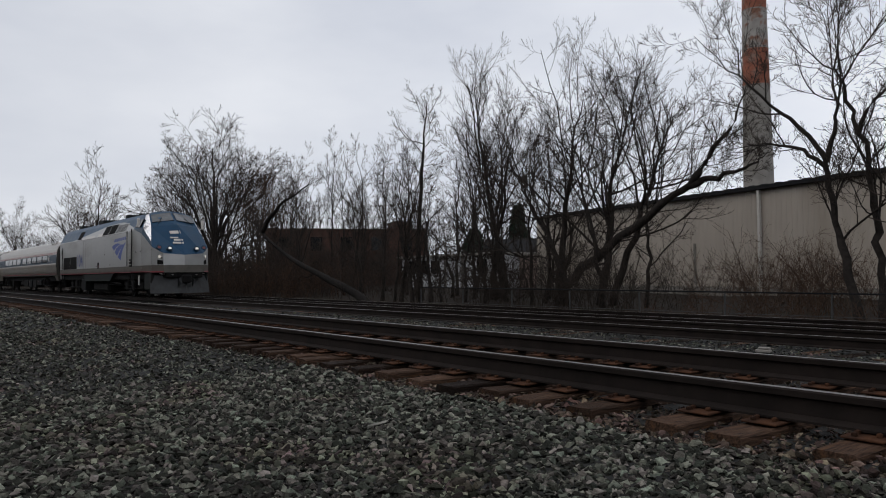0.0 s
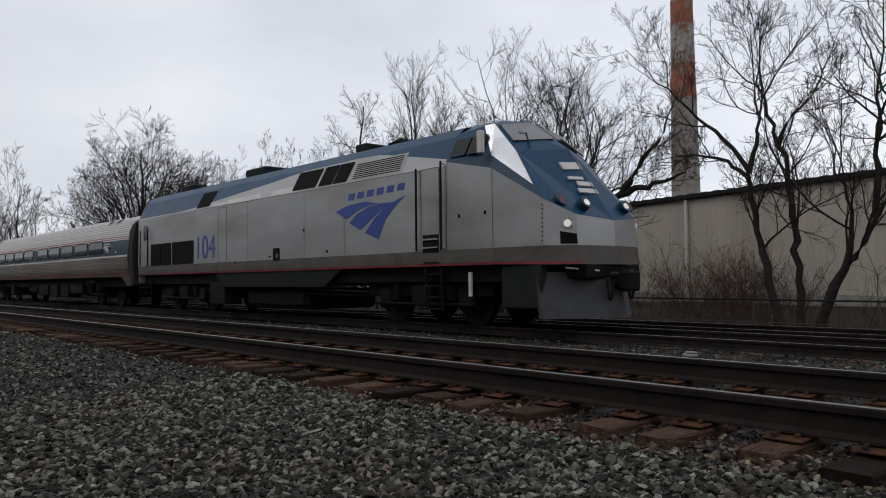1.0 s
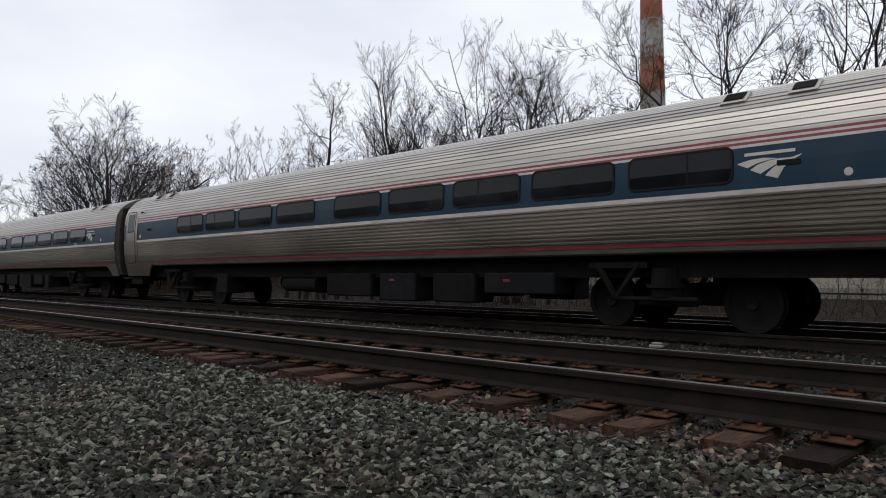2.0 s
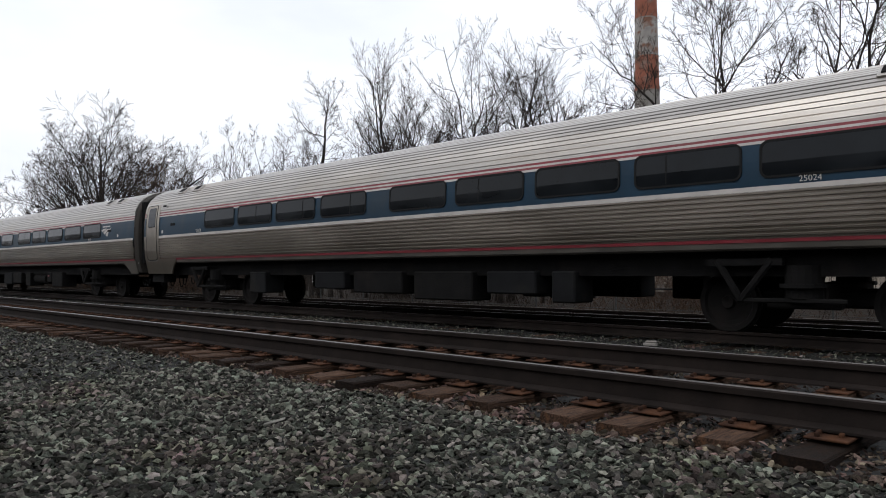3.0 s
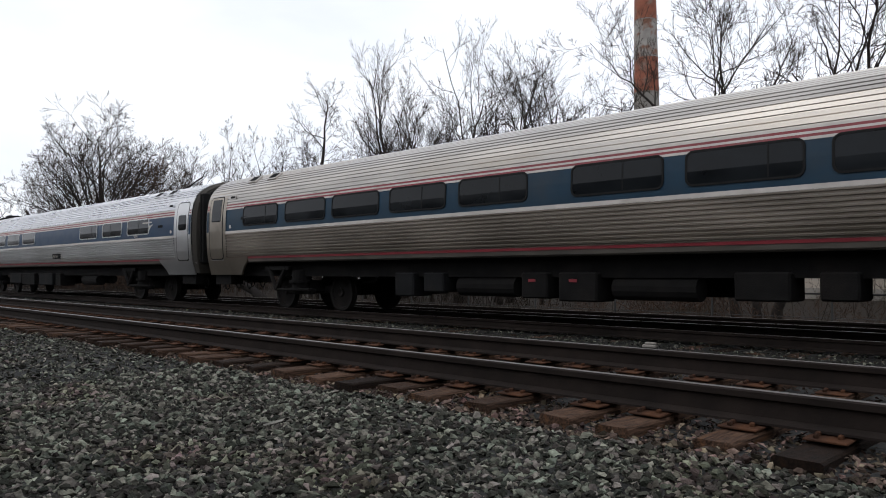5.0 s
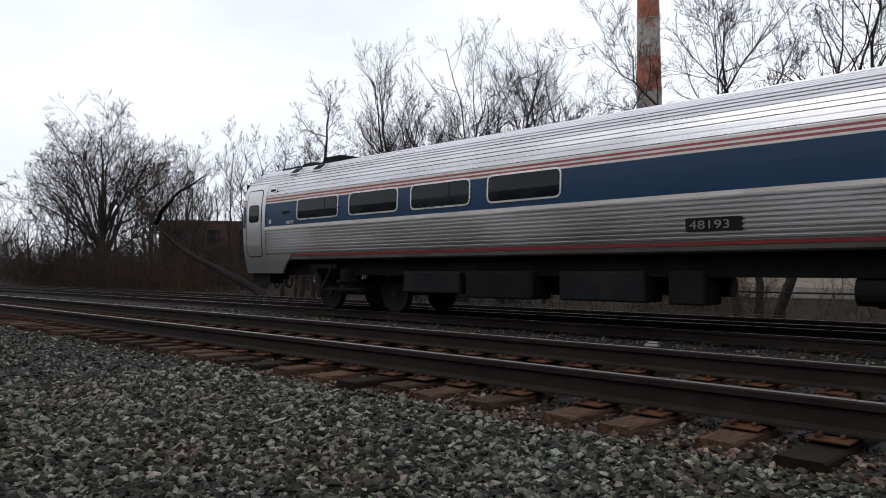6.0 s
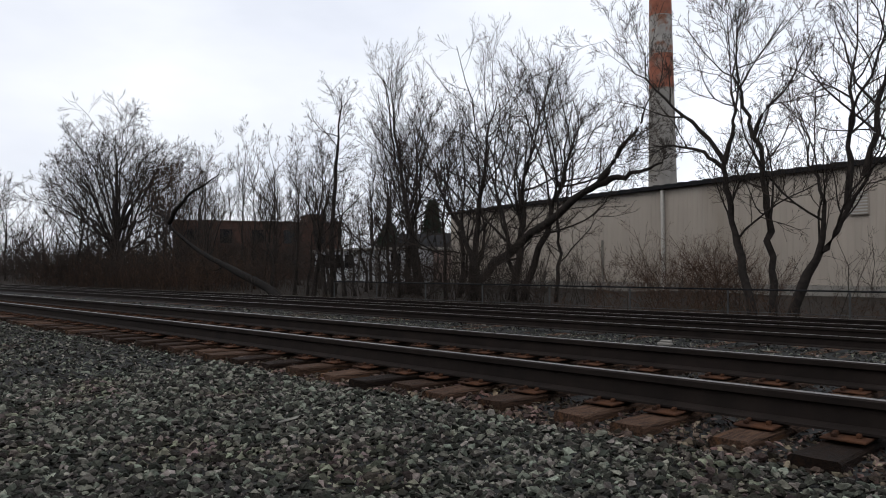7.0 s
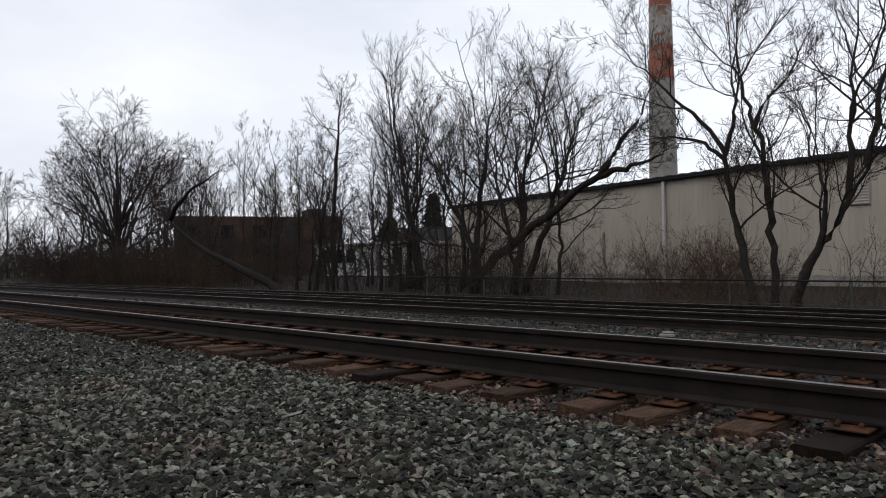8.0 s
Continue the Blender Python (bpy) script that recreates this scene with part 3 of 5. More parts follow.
def plant_trees():
    # by the fence, before the warehouse
    tree("bare multi-stemmed tree with forking dark limbs behind the fence", [
        [(-8.86, 20.5, -0.6), (-9.11, 20.5, 0.57), (-9.34, 20.5, 1.53), (-9.41, 20.5, 2.5), (-9.63, 20.5, 3.33), (-9.65, 20.5, 3.98)],
        [(-9.65, 20.5, 3.9), (-10.27, 20.3, 4.97), (-11.07, 20.1, 5.69), (-12.01, 19.8, 6.72), (-13.0, 19.5, 8.0)],
        [(-9.64, 20.5, 3.82), (-9.5, 20.7, 4.78), (-9.49, 20.9, 5.43), (-9.84, 21.2, 6.64), (-9.92, 21.6, 8.9)],
        [(-9.62, 20.5, 3.65), (-10.37, 20.4, 4.31), (-11.27, 20.3, 4.54), (-12.65, 20.3, 4.3)]], 0.125, 31, (9, 8, 6, 3), (0.62, 0.5, 0.5, 0.5), 0.35)
    tree("bare young tree with a bent trunk behind the fence", [
        [(-8.44, 20.8, -0.6), (-8.48, 20.8, 0.73), (-8.56, 20.8, 1.67), (-8.52, 20.8, 2.3), (-8.68, 20.8, 3.58), (-8.98, 20.8, 4.58)],
        [(-8.95, 20.8, 4.58), (-9.17, 20.8, 5.42), (-9.44, 20.7, 6.62), (-9.08, 20.5, 8.6)],
        [(-8.95, 20.8, 4.5), (-8.62, 20.8, 5.17), (-7.87, 20.9, 5.99), (-7.26, 21.0, 7.5)]], 0.115, 32, (9, 8, 6, 3), (0.62, 0.5, 0.5, 0.5), 0.4)
    tree("bare tree leaning hard over the fence", [
        [(-7.78, 20.2, -0.6), (-7.45, 20.2, 0.43), (-6.74, 20.2, 1.45), (-6.33, 20.2, 2.29), (-5.92, 20.2, 3.11), (-5.35, 20.2, 4.02)],
        [(-6.33, 20.2, 2.27), (-6.27, 20.3, 4.0), (-6.24, 20.4, 5.43), (-5.96, 20.5, 8.6)],
        [(-5.92, 20.2, 3.08), (-5.52, 20.1, 4.6), (-5.24, 20.0, 6.49), (-4.97, 20.0, 8.8)],
        [(-7.16, 20.2, 0.88), (-6.73, 20.1, 1.88), (-6.98, 20.0, 3.36), (-7.38, 20.0, 4.9)]], 0.15, 33, (9, 8, 6, 3), (0.62, 0.5, 0.5, 0.5), 0.3)
    tree("bare tree with a straight trunk by the warehouse", [scale_up((-4.6, 22.5, -0.6), (-4.2, 22.5, 9.5), 0.25, 1)], 0.14, 34, (11, 7, 5, 4))
    # middle group
    tree("big old tree with a thick trunk leaning over brush", [
        [(-22.3, 23.0, -0.6), (-21.69, 23.0, 0.49), (-20.08, 23.0, 1.54), (-18.29, 23.0, 2.51), (-16.39, 23.0, 3.49), (-15.63, 23.0, 3.96)],
        [(-15.63, 23.0, 3.94), (-14.65, 22.9, 5.0), (-13.72, 22.7, 5.78), (-13.15, 22.6, 6.98)],
        [(-15.63, 23.0, 3.94), (-14.43, 23.1, 4.16), (-13.52, 23.2, 4.35), (-12.86, 23.3, 4.79)]], 0.22, 35, (12, 8, 6, 3), (0.42, 0.5, 0.5, 0.5), 0.25)
    tree("tall bare tree with a full rounded crown", [[(-22.78, 23.6, -0.6), (-22.65, 23.6, 1.73), (-22.39, 23.6, 3.97), (-21.92, 23.6, 6.41), (-21.77, 23.6, 8.63), (-21.15, 23.6, 10.6)]], 0.20, 36, (16, 9, 7, 3), (0.6, 0.5, 0.5, 0.5), 0.3, tall=0.79)
    tree("tall bare tree with a full rounded crown", [[(-20.98, 24.2, -0.6), (-20.65, 24.2, 1.44), (-20.15, 24.2, 3.36), (-20.44, 24.2, 6.05), (-19.49, 24.2, 7.84), (-19.32, 24.2, 9.6)]], 0.19, 37, (16, 9, 7, 3), (0.6, 0.5, 0.5, 0.5), 0.3, tall=0.79)
    tree("bare tree spreading from a leaning trunk", [[(-22.0, 23.4, -0.6), (-22.73, 23.4, 2.23), (-23.78, 23.4, 4.57), (-25.0, 23.4, 6.63), (-25.6, 23.4, 8.0)]], 0.16, 38, (14, 9, 7, 3), (0.52, 0.5, 0.5, 0.5), 0.3, tall=0.79)
    tree("bare tree spreading from a leaning trunk", [[(-20.2, 23.9, -0.6), (-19.01, 23.9, 2.57), (-18.26, 23.9, 4.83), (-17.53, 23.9, 7.01), (-16.98, 23.9, 8.9)]], 0.17, 39, (14, 9, 7, 3), (0.52, 0.5, 0.5, 0.5), 0.3, tall=0.79)
    tree("tall slim bare tree with upswept branches", [[(-26.71, 24.0, -0.6), (-26.98, 24.0, 2.11), (-27.6, 24.0, 4.65), (-28.01, 24.0, 7.24), (-28.65, 24.0, 10.21), (-28.86, 24.0, 12.87)]], 0.20, 40, (18, 8, 6, 3), (0.45, 0.5, 0.5, 0.5), 0.28, 0.16, tall=0.82)
    tree("tall slim bare tree with upswept branches", [[(-28.78, 25.0, -0.6), (-28.54, 25.0, 2.46), (-27.87, 25.0, 5.03), (-27.63, 25.0, 8.17), (-26.77, 25.0, 10.8)]], 0.17, 41, (15, 9, 7, 3), (0.42, 0.5, 0.5, 0.5), 0.3, 0.16, tall=0.82)
    tree("slender dark bare tree with short side branches", [[(-35.27, 25.0, -0.6), (-35.37, 25.0, 2.7), (-35.24, 25.0, 5.65), (-34.84, 25.0, 8.9), (-34.67, 25.0, 10.67), (-34.38, 25.0, 12.5)]], 0.20, 42, (22, 7, 6, 3), (0.25, 0.5, 0.5, 0.5), 0.3, 0.05, (40, 80))
    # smaller ones behind, towards the brick building
    rng = random.Random(77)
    for k, (x, y, top) in enumerate(((-53.2, 29, 12.6), (-50.0, 30, 12.2), (-48.2, 31, 12.0), (-35.6, 28, 9.4), (-56.0, 27, 11.4), (-44.5, 30, 11.0), (-41.0, 28, 9.6), (-46.0, 26, 9.0), (-38.5, 27, 8.2),
                                     (-31.5, 26, 7.6), (-24.5, 26, 7.0), (-60.0, 29, 11.5), (-33.0, 30, 8.6), (-39.8, 33, 10.8), (-52, 25, 8.5), (-49, 24, 7.5), (-46.5, 28, 9.0), (-43, 25, 7.0), (-55, 23.5, 7.5), (-58, 26, 9.0), (-40.5, 24, 6.5), (-37.0, 23.5, 6.0))):
        tree("slim bare tree in the thicket", [scale_up((x, y, -0.6), (x + rng.uniform(-0.8, 0.8), y, top), 0.3, k)], 0.12, 50 + k, (13, 6, 5, 3), (0.38, 0.45, 0.45, 0.5), 0.25, 0.13, (25, 55), 0.0085)
    # more stems in the clump round the leaning trunk
    for k, (x, y, top) in enumerate(((-23.4, 22.6, 8.2), (-19.6, 22.8, 8.2), (-18.0, 23.4, 6.6), (-21.4, 24.6, 8.8))):
        tree("dark bare tree crowding the leaning trunk", [scale_up((x, y, -0.6), (x + rng.uniform(-1.2, 1.4), y + rng.uniform(-0.8, 0.8), top), 0.35, 60 + k)], rng.uniform(0.09, 0.15), 160 + k, (11, 6, 5, 3), (0.5, 0.48, 0.5, 0.5), 0.2, 0.08, (30, 65), 0.0065)
    # dark slim trunks before the white building, some leaning
    for k in range(16):
        x, y = -34.5 + 0.68 * k + rng.uniform(-0.4, 0.4), rng.uniform(21.6, 27.5)
        top = rng.uniform(4.5, 8.5)
        tree("slim dark leaning tree in the thicket", [scale_up((x, y, -0.6), (x + rng.uniform(-1.6, 1.6), y + rng.uniform(-1, 1), top), 0.3, 20 + k)], rng.uniform(0.07, 0.13), 120 + k, (11, 6, 5, 3), (0.42, 0.48, 0.45, 0.5), 0.15, 0.06, (35, 70), 0.007)
    # the broad tree up the line and its neighbours
    rngb = random.Random(4)
    stems = [[(-62.2, 22.5, -0.6), (-62.0, 22.4, 2.4), (-62.3, 22.6, 5.0), (-62.0, 22.4, 8.0), (-62.6, 22.6, 10.2), (-62.2, 22.4, 12.0)]]
    for k in range(22):
        a, reach, rise = 2.4 * k + rngb.uniform(-0.3, 0.3), rngb.uniform(4.2, 6.2), rngb.uniform(4.0, 12.0)
        reach *= 1.32 - 0.047 * rise
        z0 = rngb.uniform(1.0, 4.2)
        ca, sa = math.cos(a), math.sin(a)
        stems.append([(-62.1, 22.5, z0), (-62.1 + ca * reach * 0.35, 22.5 + sa * reach * 0.35, z0 + (rise - z0) * 0.45), (-62.1 + ca * reach * 0.75, 22.5 + sa * reach * 0.75, z0 + (rise - z0) * 0.85),
                      (-62.1 + ca * reach * 1.15, 22.5 + sa * reach * 1.15, rise)])
    tree("broad old bare tree with drooping outer twigs", stems, 0.34, 70, (8, 7, 5, 3), (0.46, 0.48, 0.55, 0.6), 0.3, 0.08, (25, 55), 0.010, droop=0.03, limb=0.36)
    for k, (x, y, top, red) in enumerate(((-56.6, 24.4, 9.0, 1), (-57.6, 26.0, 9.6, 1), (-66.0, 21.0, 9.0, 0), (-70.0, 23.0, 10.5, 0), (-63.0, 25.5, 9.5, 1))):
        tree("tawny bare tree beside the broad one" if red else "bare tree in the thicket up the line", [scale_up((x, y, -0.6), (x, y, top), 0.4, k)], 0.15, 80 + k, (12, 7, 5, 3), (0.55, 0.5, 0.5, 0.5), 0.2, 0.12, (25, 55), 0.009, M_REDTWIG if red else None)
    tree("half-fallen tree leaning low over the brush", [
        [(-33.92, 20.8, -0.6), (-37.48, 20.8, 0.45), (-42.29, 20.8, 1.39), (-46.25, 20.8, 2.97), (-48.89, 20.8, 4.4), (-51.0, 20.8, 5.18)],
        [(-47.99, 20.8, 3.97), (-45.44, 20.6, 5.48), (-41.57, 20.4, 6.05), (-39.46, 20.3, 6.7)]], 0.27, 90, (10, 6, 5, 3), (0.24, 0.5, 0.5, 0.5), 0.3, main=M_DARKBARK)
    # woods up the line
    kinds = [tree("bare tree in the woods up the line", [scale_up((-111, 26, -0.6), (-111, 26, 12), 0.4, 7)], 0.2, 91, (11, 7, 5, 2), (0.55, 0.5, 0.5, 0.5), 0.2, 0.12, (25, 55), 0.014),
             tree("bare tree in the woods up the line", [scale_up((-116, 32, -0.6), (-116, 32, 11), 0.4, 8)], 0.2, 92, (11, 7, 5, 2), (0.55, 0.5, 0.5, 0.5), 0.2, 0.12, (25, 55), 0.014),
             tree("bare tree in the woods up the line", [scale_up((-126, 24, -0.6), (-126, 24, 13), 0.4, 9)], 0.2, 93, (11, 7, 5, 2), (0.55, 0.5, 0.5, 0.5), 0.2, 0.12, (25, 55), 0.016)]
    for k in range(30):
        x = -76 - 5.6 * k + rng.uniform(-3, 3)
        y = line_y(0, max(x, -240)) + 24 + rng.uniform(-1.5, 22) + (12 if k % 3 == 0 else 0)
        s = rng.uniform(0.75, 1.2) * (1 + 0.004 * k)
        ob = copy_thing(rng.choice(kinds), pose(x, y, -0.6, 0, 0, rng.uniform(0, 360)))
        ob.scale = (s, s, s)
    # an evergreen far behind
    for fx, fy, tall, wide in ((-78.3, 73.0, 0.97, 0.8), (-88.2, 73.0, 0.72, 1.3)):
        conifer(fx, fy, tall, wide)


def conifer(fx, fy, tall, wide):
    fir = thing("conifer", "dark green conifer behind the bare trees", "tree", pose(fx, fy, 0), group="conifers behind the trees")
    part("trunk", rod(bmesh.new(), (0, 0, -0.5), (0, 0, 11.0 * tall), 0.22, 8, 0.04), M_BARK, fir)
    n, rngn = 2600, np.random.default_rng(5)
    h = rngn.random(n) ** 0.8
    a = rngn.random(n) * 6.283
    rad = (1 - h) * 2.6 * wide * np.sqrt(rngn.random(n)) + 0.1
    base = np.stack([rad * np.cos(a), rad * np.sin(a), (2.0 + h * 9.2) * tall], 1)
    out = np.stack([np.cos(a), np.sin(a), -0.35 + 0 * a], 1) * rngn.uniform(0.3, 0.95, (n, 1))
    P = np.stack([base, base + out * 0.5, base + out + np.array([0, 0, -0.06])], 1)
    put("needles", tube_mesh("needles", [(P, np.array([[0.05, 0.08, 0.01]]) * np.ones((n, 1)), 3)], M_FIR), fir)


def brush(name, label, area, count, tall, seed, thin, material, lean=0.25, kids=(5, 4)):
    rng = np.random.default_rng(seed)
    x = rng.uniform(area[0], area[1], count)
    y = rng.uniform(area[2], area[3], count)
    z = np.array([ground_z(b) for b in y])
    bend = np.array([line_y(0, max(a, -240)) for a in x]) * (x < -40)
    base = np.stack([x, y + bend, z - 0.05], 1)
    h = rng.uniform(tall[0], tall[1], count) * rng.uniform(0.6, 1.0, count)
    d = unit(np.concatenate([rng.normal(size=(count, 2)) * lean, np.ones((count, 1))], 1))
    pts = [base]
    for _ in range(3):
        d = unit(d + rng.normal(size=d.shape) * 0.22)
        pts.append(pts[-1] + d * h[:, None] / 3)
    P = np.stack(pts, 1)
    R = np.clip(h[:, None] * 0.006, thin, 0.03) * np.linspace(1, 0.4, 4)[None]
    batches = [(P, R, 3)]
    Q, S = P, R
    for lvl, n in enumerate(kids):
        Q, S = sprout(rng, Q, S, n, 0.5, (18, 55), 0.2, 0.08, 0.2, 3 - min(lvl, 1), thin * 0.85)
        batches.append((Q, S, 3))
    put(name, tube_mesh(name, batches, material), label=label, kind="stuff")


plant_trees()
brush("brush", "tangle of bare brown brush behind the tracks", (-34, 2, 19.6, 27.0), 250, (0.8, 2.8), 1, 0.005, M_TWIG)
brush("brush", "bare saplings before the white building", (-46, -26, 19.8, 32.0), 200, (1.2, 4.2), 8, 0.008, M_TWIG, kids=(6, 4))
brush("brush", "dense bare thicket up the line", (-75, -45, 19.5, 33.0), 1000, (1.2, 5.6), 2, 0.010, M_TWIG, kids=(6, 4))
brush("brush", "tawny bare brush up the line", (-75, -40, 19.5, 26.0), 460, (1.0, 3.4), 6, 0.009, M_REDTWIG, kids=(6, 4))
brush("brush", "dense bare thicket far up the line", (-180, -68, 20.5, 40.0), 1100, (1.5, 7.0), 3, 0.026, M_TWIG, kids=(6, 3))
brush("shrub_tangle", "rounded tangle of twiggy shrubs by the warehouse", (-14.5, -9.6, 21.5, 24.5), 130, (1.5, 3.2), 4, 0.0045, M_REDTWIG, 0.45, (7, 5))
brush("dry_grass", "dry grass and weeds along the far track", (-60, 6, 18.5, 21.5), 2400, (0.12, 0.5), 5, 0.004, mat("dry_grass", (0.050, 0.038, 0.026), 0.9, vary=0.3, island=0.4), 0.4, (2,))
brush("shrub_tangle", "tangle of bare saplings round the leaning trunk", (-27, -16, 20.6, 23.5), 190, (1.2, 3.8), 9, 0.005, M_TWIG, 0.35, (7, 5))
brush("shrub_tangle", "low bramble along the fence", (-16, 1, 19.4, 20.4), 150, (0.5, 1.3), 10, 0.004, M_REDTWIG, 0.6, (5, 4))

# ---- train materials ----
M_STEEL = mat("dull_stainless_steel", (0.39, 0.365, 0.335), 0.34, metal=0.95, vary=0.12, scale=2.0, stretch=(0.3, 1, 1), stain=(0.38, 0.335, 0.28), stain_scale=0.7)
M_BRIGHT = mat("clean_stainless_steel", (0.55, 0.55, 0.565), 0.28, metal=0.95, vary=0.08, scale=2.0, stretch=(0.3, 1, 1), stain=(0.46, 0.45, 0.445), stain_scale=0.7)
M_FLUTE = mat("grimy_fluted_steel", (0.33, 0.292, 0.248), 0.36, metal=0.9, vary=0.2, scale=1.4, stretch=(0.3, 1, 1), stain=(0.235, 0.20, 0.165), stain_scale=0.6)
M_FLUTE2 = mat("fluted_steel", (0.54, 0.535, 0.53), 0.34, metal=0.9, vary=0.15, scale=1.4, stretch=(0.3, 1, 1), stain=(0.42, 0.41, 0.40), stain_scale=0.6)
M_BLUE = mat("dark_blue_paint", (0.008, 0.030, 0.054), 0.45, spec=0.25, vary=0.15, scale=2, stain=(0.018, 0.032, 0.046), stain_scale=0.8)
M_BLUE2 = mat("blue_paint", (0.006, 0.028, 0.068), 0.4, spec=0.25, vary=0.1, scale=2)
M_ROOFBLUE = mat("slate_blue_paint", (0.009, 0.042, 0.088), 0.45, spec=0.2, vary=0.15, scale=1.5, stain=(0.018, 0.046, 0.080), stain_scale=0.9)
M_MARKBLUE = mat("royal_blue_vinyl", (0.018, 0.045, 0.22), 0.4, vary=0.08, scale=3)
M_RED = mat("faded_red_stripe", (0.19, 0.022, 0.030), 0.45, vary=0.15, scale=3, stain=(0.17, 0.045, 0.045), stain_scale=1.5)
M_WHITE = mat("off_white_stripe", (0.46, 0.43, 0.40), 0.5, vary=0.1, scale=3, stain=(0.34, 0.31, 0.28), stain_scale=1.0)
M_SILVER = mat("silver_grey_paint", (0.30, 0.297, 0.288), 0.36, metal=0.45, vary=0.10, scale=1.2, stain=(0.165, 0.150, 0.128), stain_scale=0.5, stain_at=(0.48, 0.74), stretch=(0.5, 1, 1.4), bump=0.03, bump_scale=4)
M_TAUPE = mat("grimy_sill_paint", (0.070, 0.061, 0.050), 0.65, vary=0.2, scale=2, stain=(0.04, 0.036, 0.03), stain_scale=1.2)
M_SKIRT = mat("sooty_green_skirt", (0.012, 0.0145, 0.014), 0.75, spec=0.12, vary=0.3, scale=2, stain=(0.018, 0.016, 0.014), stain_scale=1.0)
M_PLOUGH = mat("dusty_plough_steel", (0.030, 0.031, 0.032), 0.7, vary=0.4, scale=3, stain=(0.014, 0.013, 0.012), stain_scale=1.6)
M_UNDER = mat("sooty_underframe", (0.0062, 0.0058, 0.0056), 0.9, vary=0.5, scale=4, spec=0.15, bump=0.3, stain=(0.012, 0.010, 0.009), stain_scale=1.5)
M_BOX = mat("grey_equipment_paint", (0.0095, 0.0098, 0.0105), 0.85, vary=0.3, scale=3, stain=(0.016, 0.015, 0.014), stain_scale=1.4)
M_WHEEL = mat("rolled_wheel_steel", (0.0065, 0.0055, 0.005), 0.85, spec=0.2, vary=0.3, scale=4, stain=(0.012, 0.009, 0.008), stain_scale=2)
M_END = mat("brown_end_wall", (0.034, 0.029, 0.023), 0.75, vary=0.3, scale=2, stain=(0.045, 0.038, 0.03), stain_scale=1.2)
M_RUBBER = mat("black_rubber", (0.008, 0.008, 0.008), 0.8, vary=0.3, scale=6, spec=0.2)
M_GRILLE = mat("black_grille", (0.006, 0.0055, 0.0055), 0.85, vary=0.4, scale=12, spec=0.1)
M_STAINLESS = mat("handrail_steel", (0.50, 0.49, 0.47), 0.3, metal=0.9, vary=0.1)
M_DOOR = mat("grimy_door_steel", (0.31, 0.27, 0.222), 0.34, metal=0.9, vary=0.12, scale=2, stain=(0.19, 0.165, 0.135), stain_scale=1.2)
M_LAMP = mat("lit_headlamp", (0.5, 0.5, 0.48), 0.2, glow=(1.0, 0.93, 0.80, 0.45))
M_SCREEN = mat("windscreen_glass", (0.05, 0.055, 0.06), 0.12, vary=0.3, scale=2, spec=0.9)
M_REDLENS = mat("red_lens", (0.12, 0.028, 0.028), 0.4)
TRAIN = []
WHEELS = []

# ---- coaches ----
SIDE_Z = [0.93, 1.12, 1.32, 1.60, 2.10, 2.45, 2.75, 2.93, 3.12, 3.34]
SIDE_Y = [1.44, 1.49, 1.535, 1.575, 1.595, 1.592, 1.572, 1.545, 1.505, 1.39]
ROOF = [(1.545, 2.93), (1.505, 3.12), (1.39, 3.34), (1.19, 3.53), (0.90, 3.685), (0.50, 3.80), (0.0, 3.86)]


def side_y(z):
    return float(np.interp(z, SIDE_Z, SIDE_Y))


def ridged(path, pitch, depth, valley):
    """A line of (y, z) with trapezoid ridges standing on it."""
    path = np.array(path, float)
    run = np.concatenate([[0], np.cumsum(np.hypot(*np.diff(path, axis=0).T))])
    count = max(1, round(run[-1] / pitch))
    pts = []
    for k in range(count):
        for f, d in ((0.0, 0), (valley, 0), (valley + 0.10, depth), (0.92, depth)):
            s = (k + f) / count * run[-1]
            p = np.array([np.interp(s, run, path[:, 0]), np.interp(s, run, path[:, 1])])
            q = np.array([np.interp(s + 0.01, run, path[:, 0]), np.interp(s + 0.01, run, path[:, 1])]) - np.array([np.interp(s - 0.01, run, path[:, 0]), np.interp(s - 0.01, run, path[:, 1])])
            n = np.array([q[1], -q[0]]) / (np.hypot(*q) + 1e-9)
            pts.append(p + n * d)
    pts.append(path[-1])
    return pts


def extrude(pts, x0, x1, sides=(1,), steps=1):
    verts, faces = [], []
    xs = np.linspace(x0, x1, steps + 1)
    for s in sides:
        for i in range(steps):
            base = len(verts)
            verts += [(xs[i], s * y, z) for y, z in pts] + [(xs[i + 1], s * y, z) for y, z in pts]
            k = len(pts)
            for j in range(k - 1):
                f = (base + j, base + k + j, base + k + j + 1, base + j + 1)
                faces.append(f if s < 0 else tuple(reversed(f)))
    return verts, faces


def round_rect(x0, x1, z0, z1, r, n=4):
    pts = []
    for cx, cz, a0 in ((x1 - r, z1 - r, 0), (x0 + r, z1 - r, 90), (x0 + r, z0 + r, 180), (x1 - r, z0 + r, 270)):
        for k in range(n + 1):
            a = radians(a0 + 90 * k / n)
            pts.append((cx + r * math.cos(a), cz + r * math.sin(a)))
    return pts


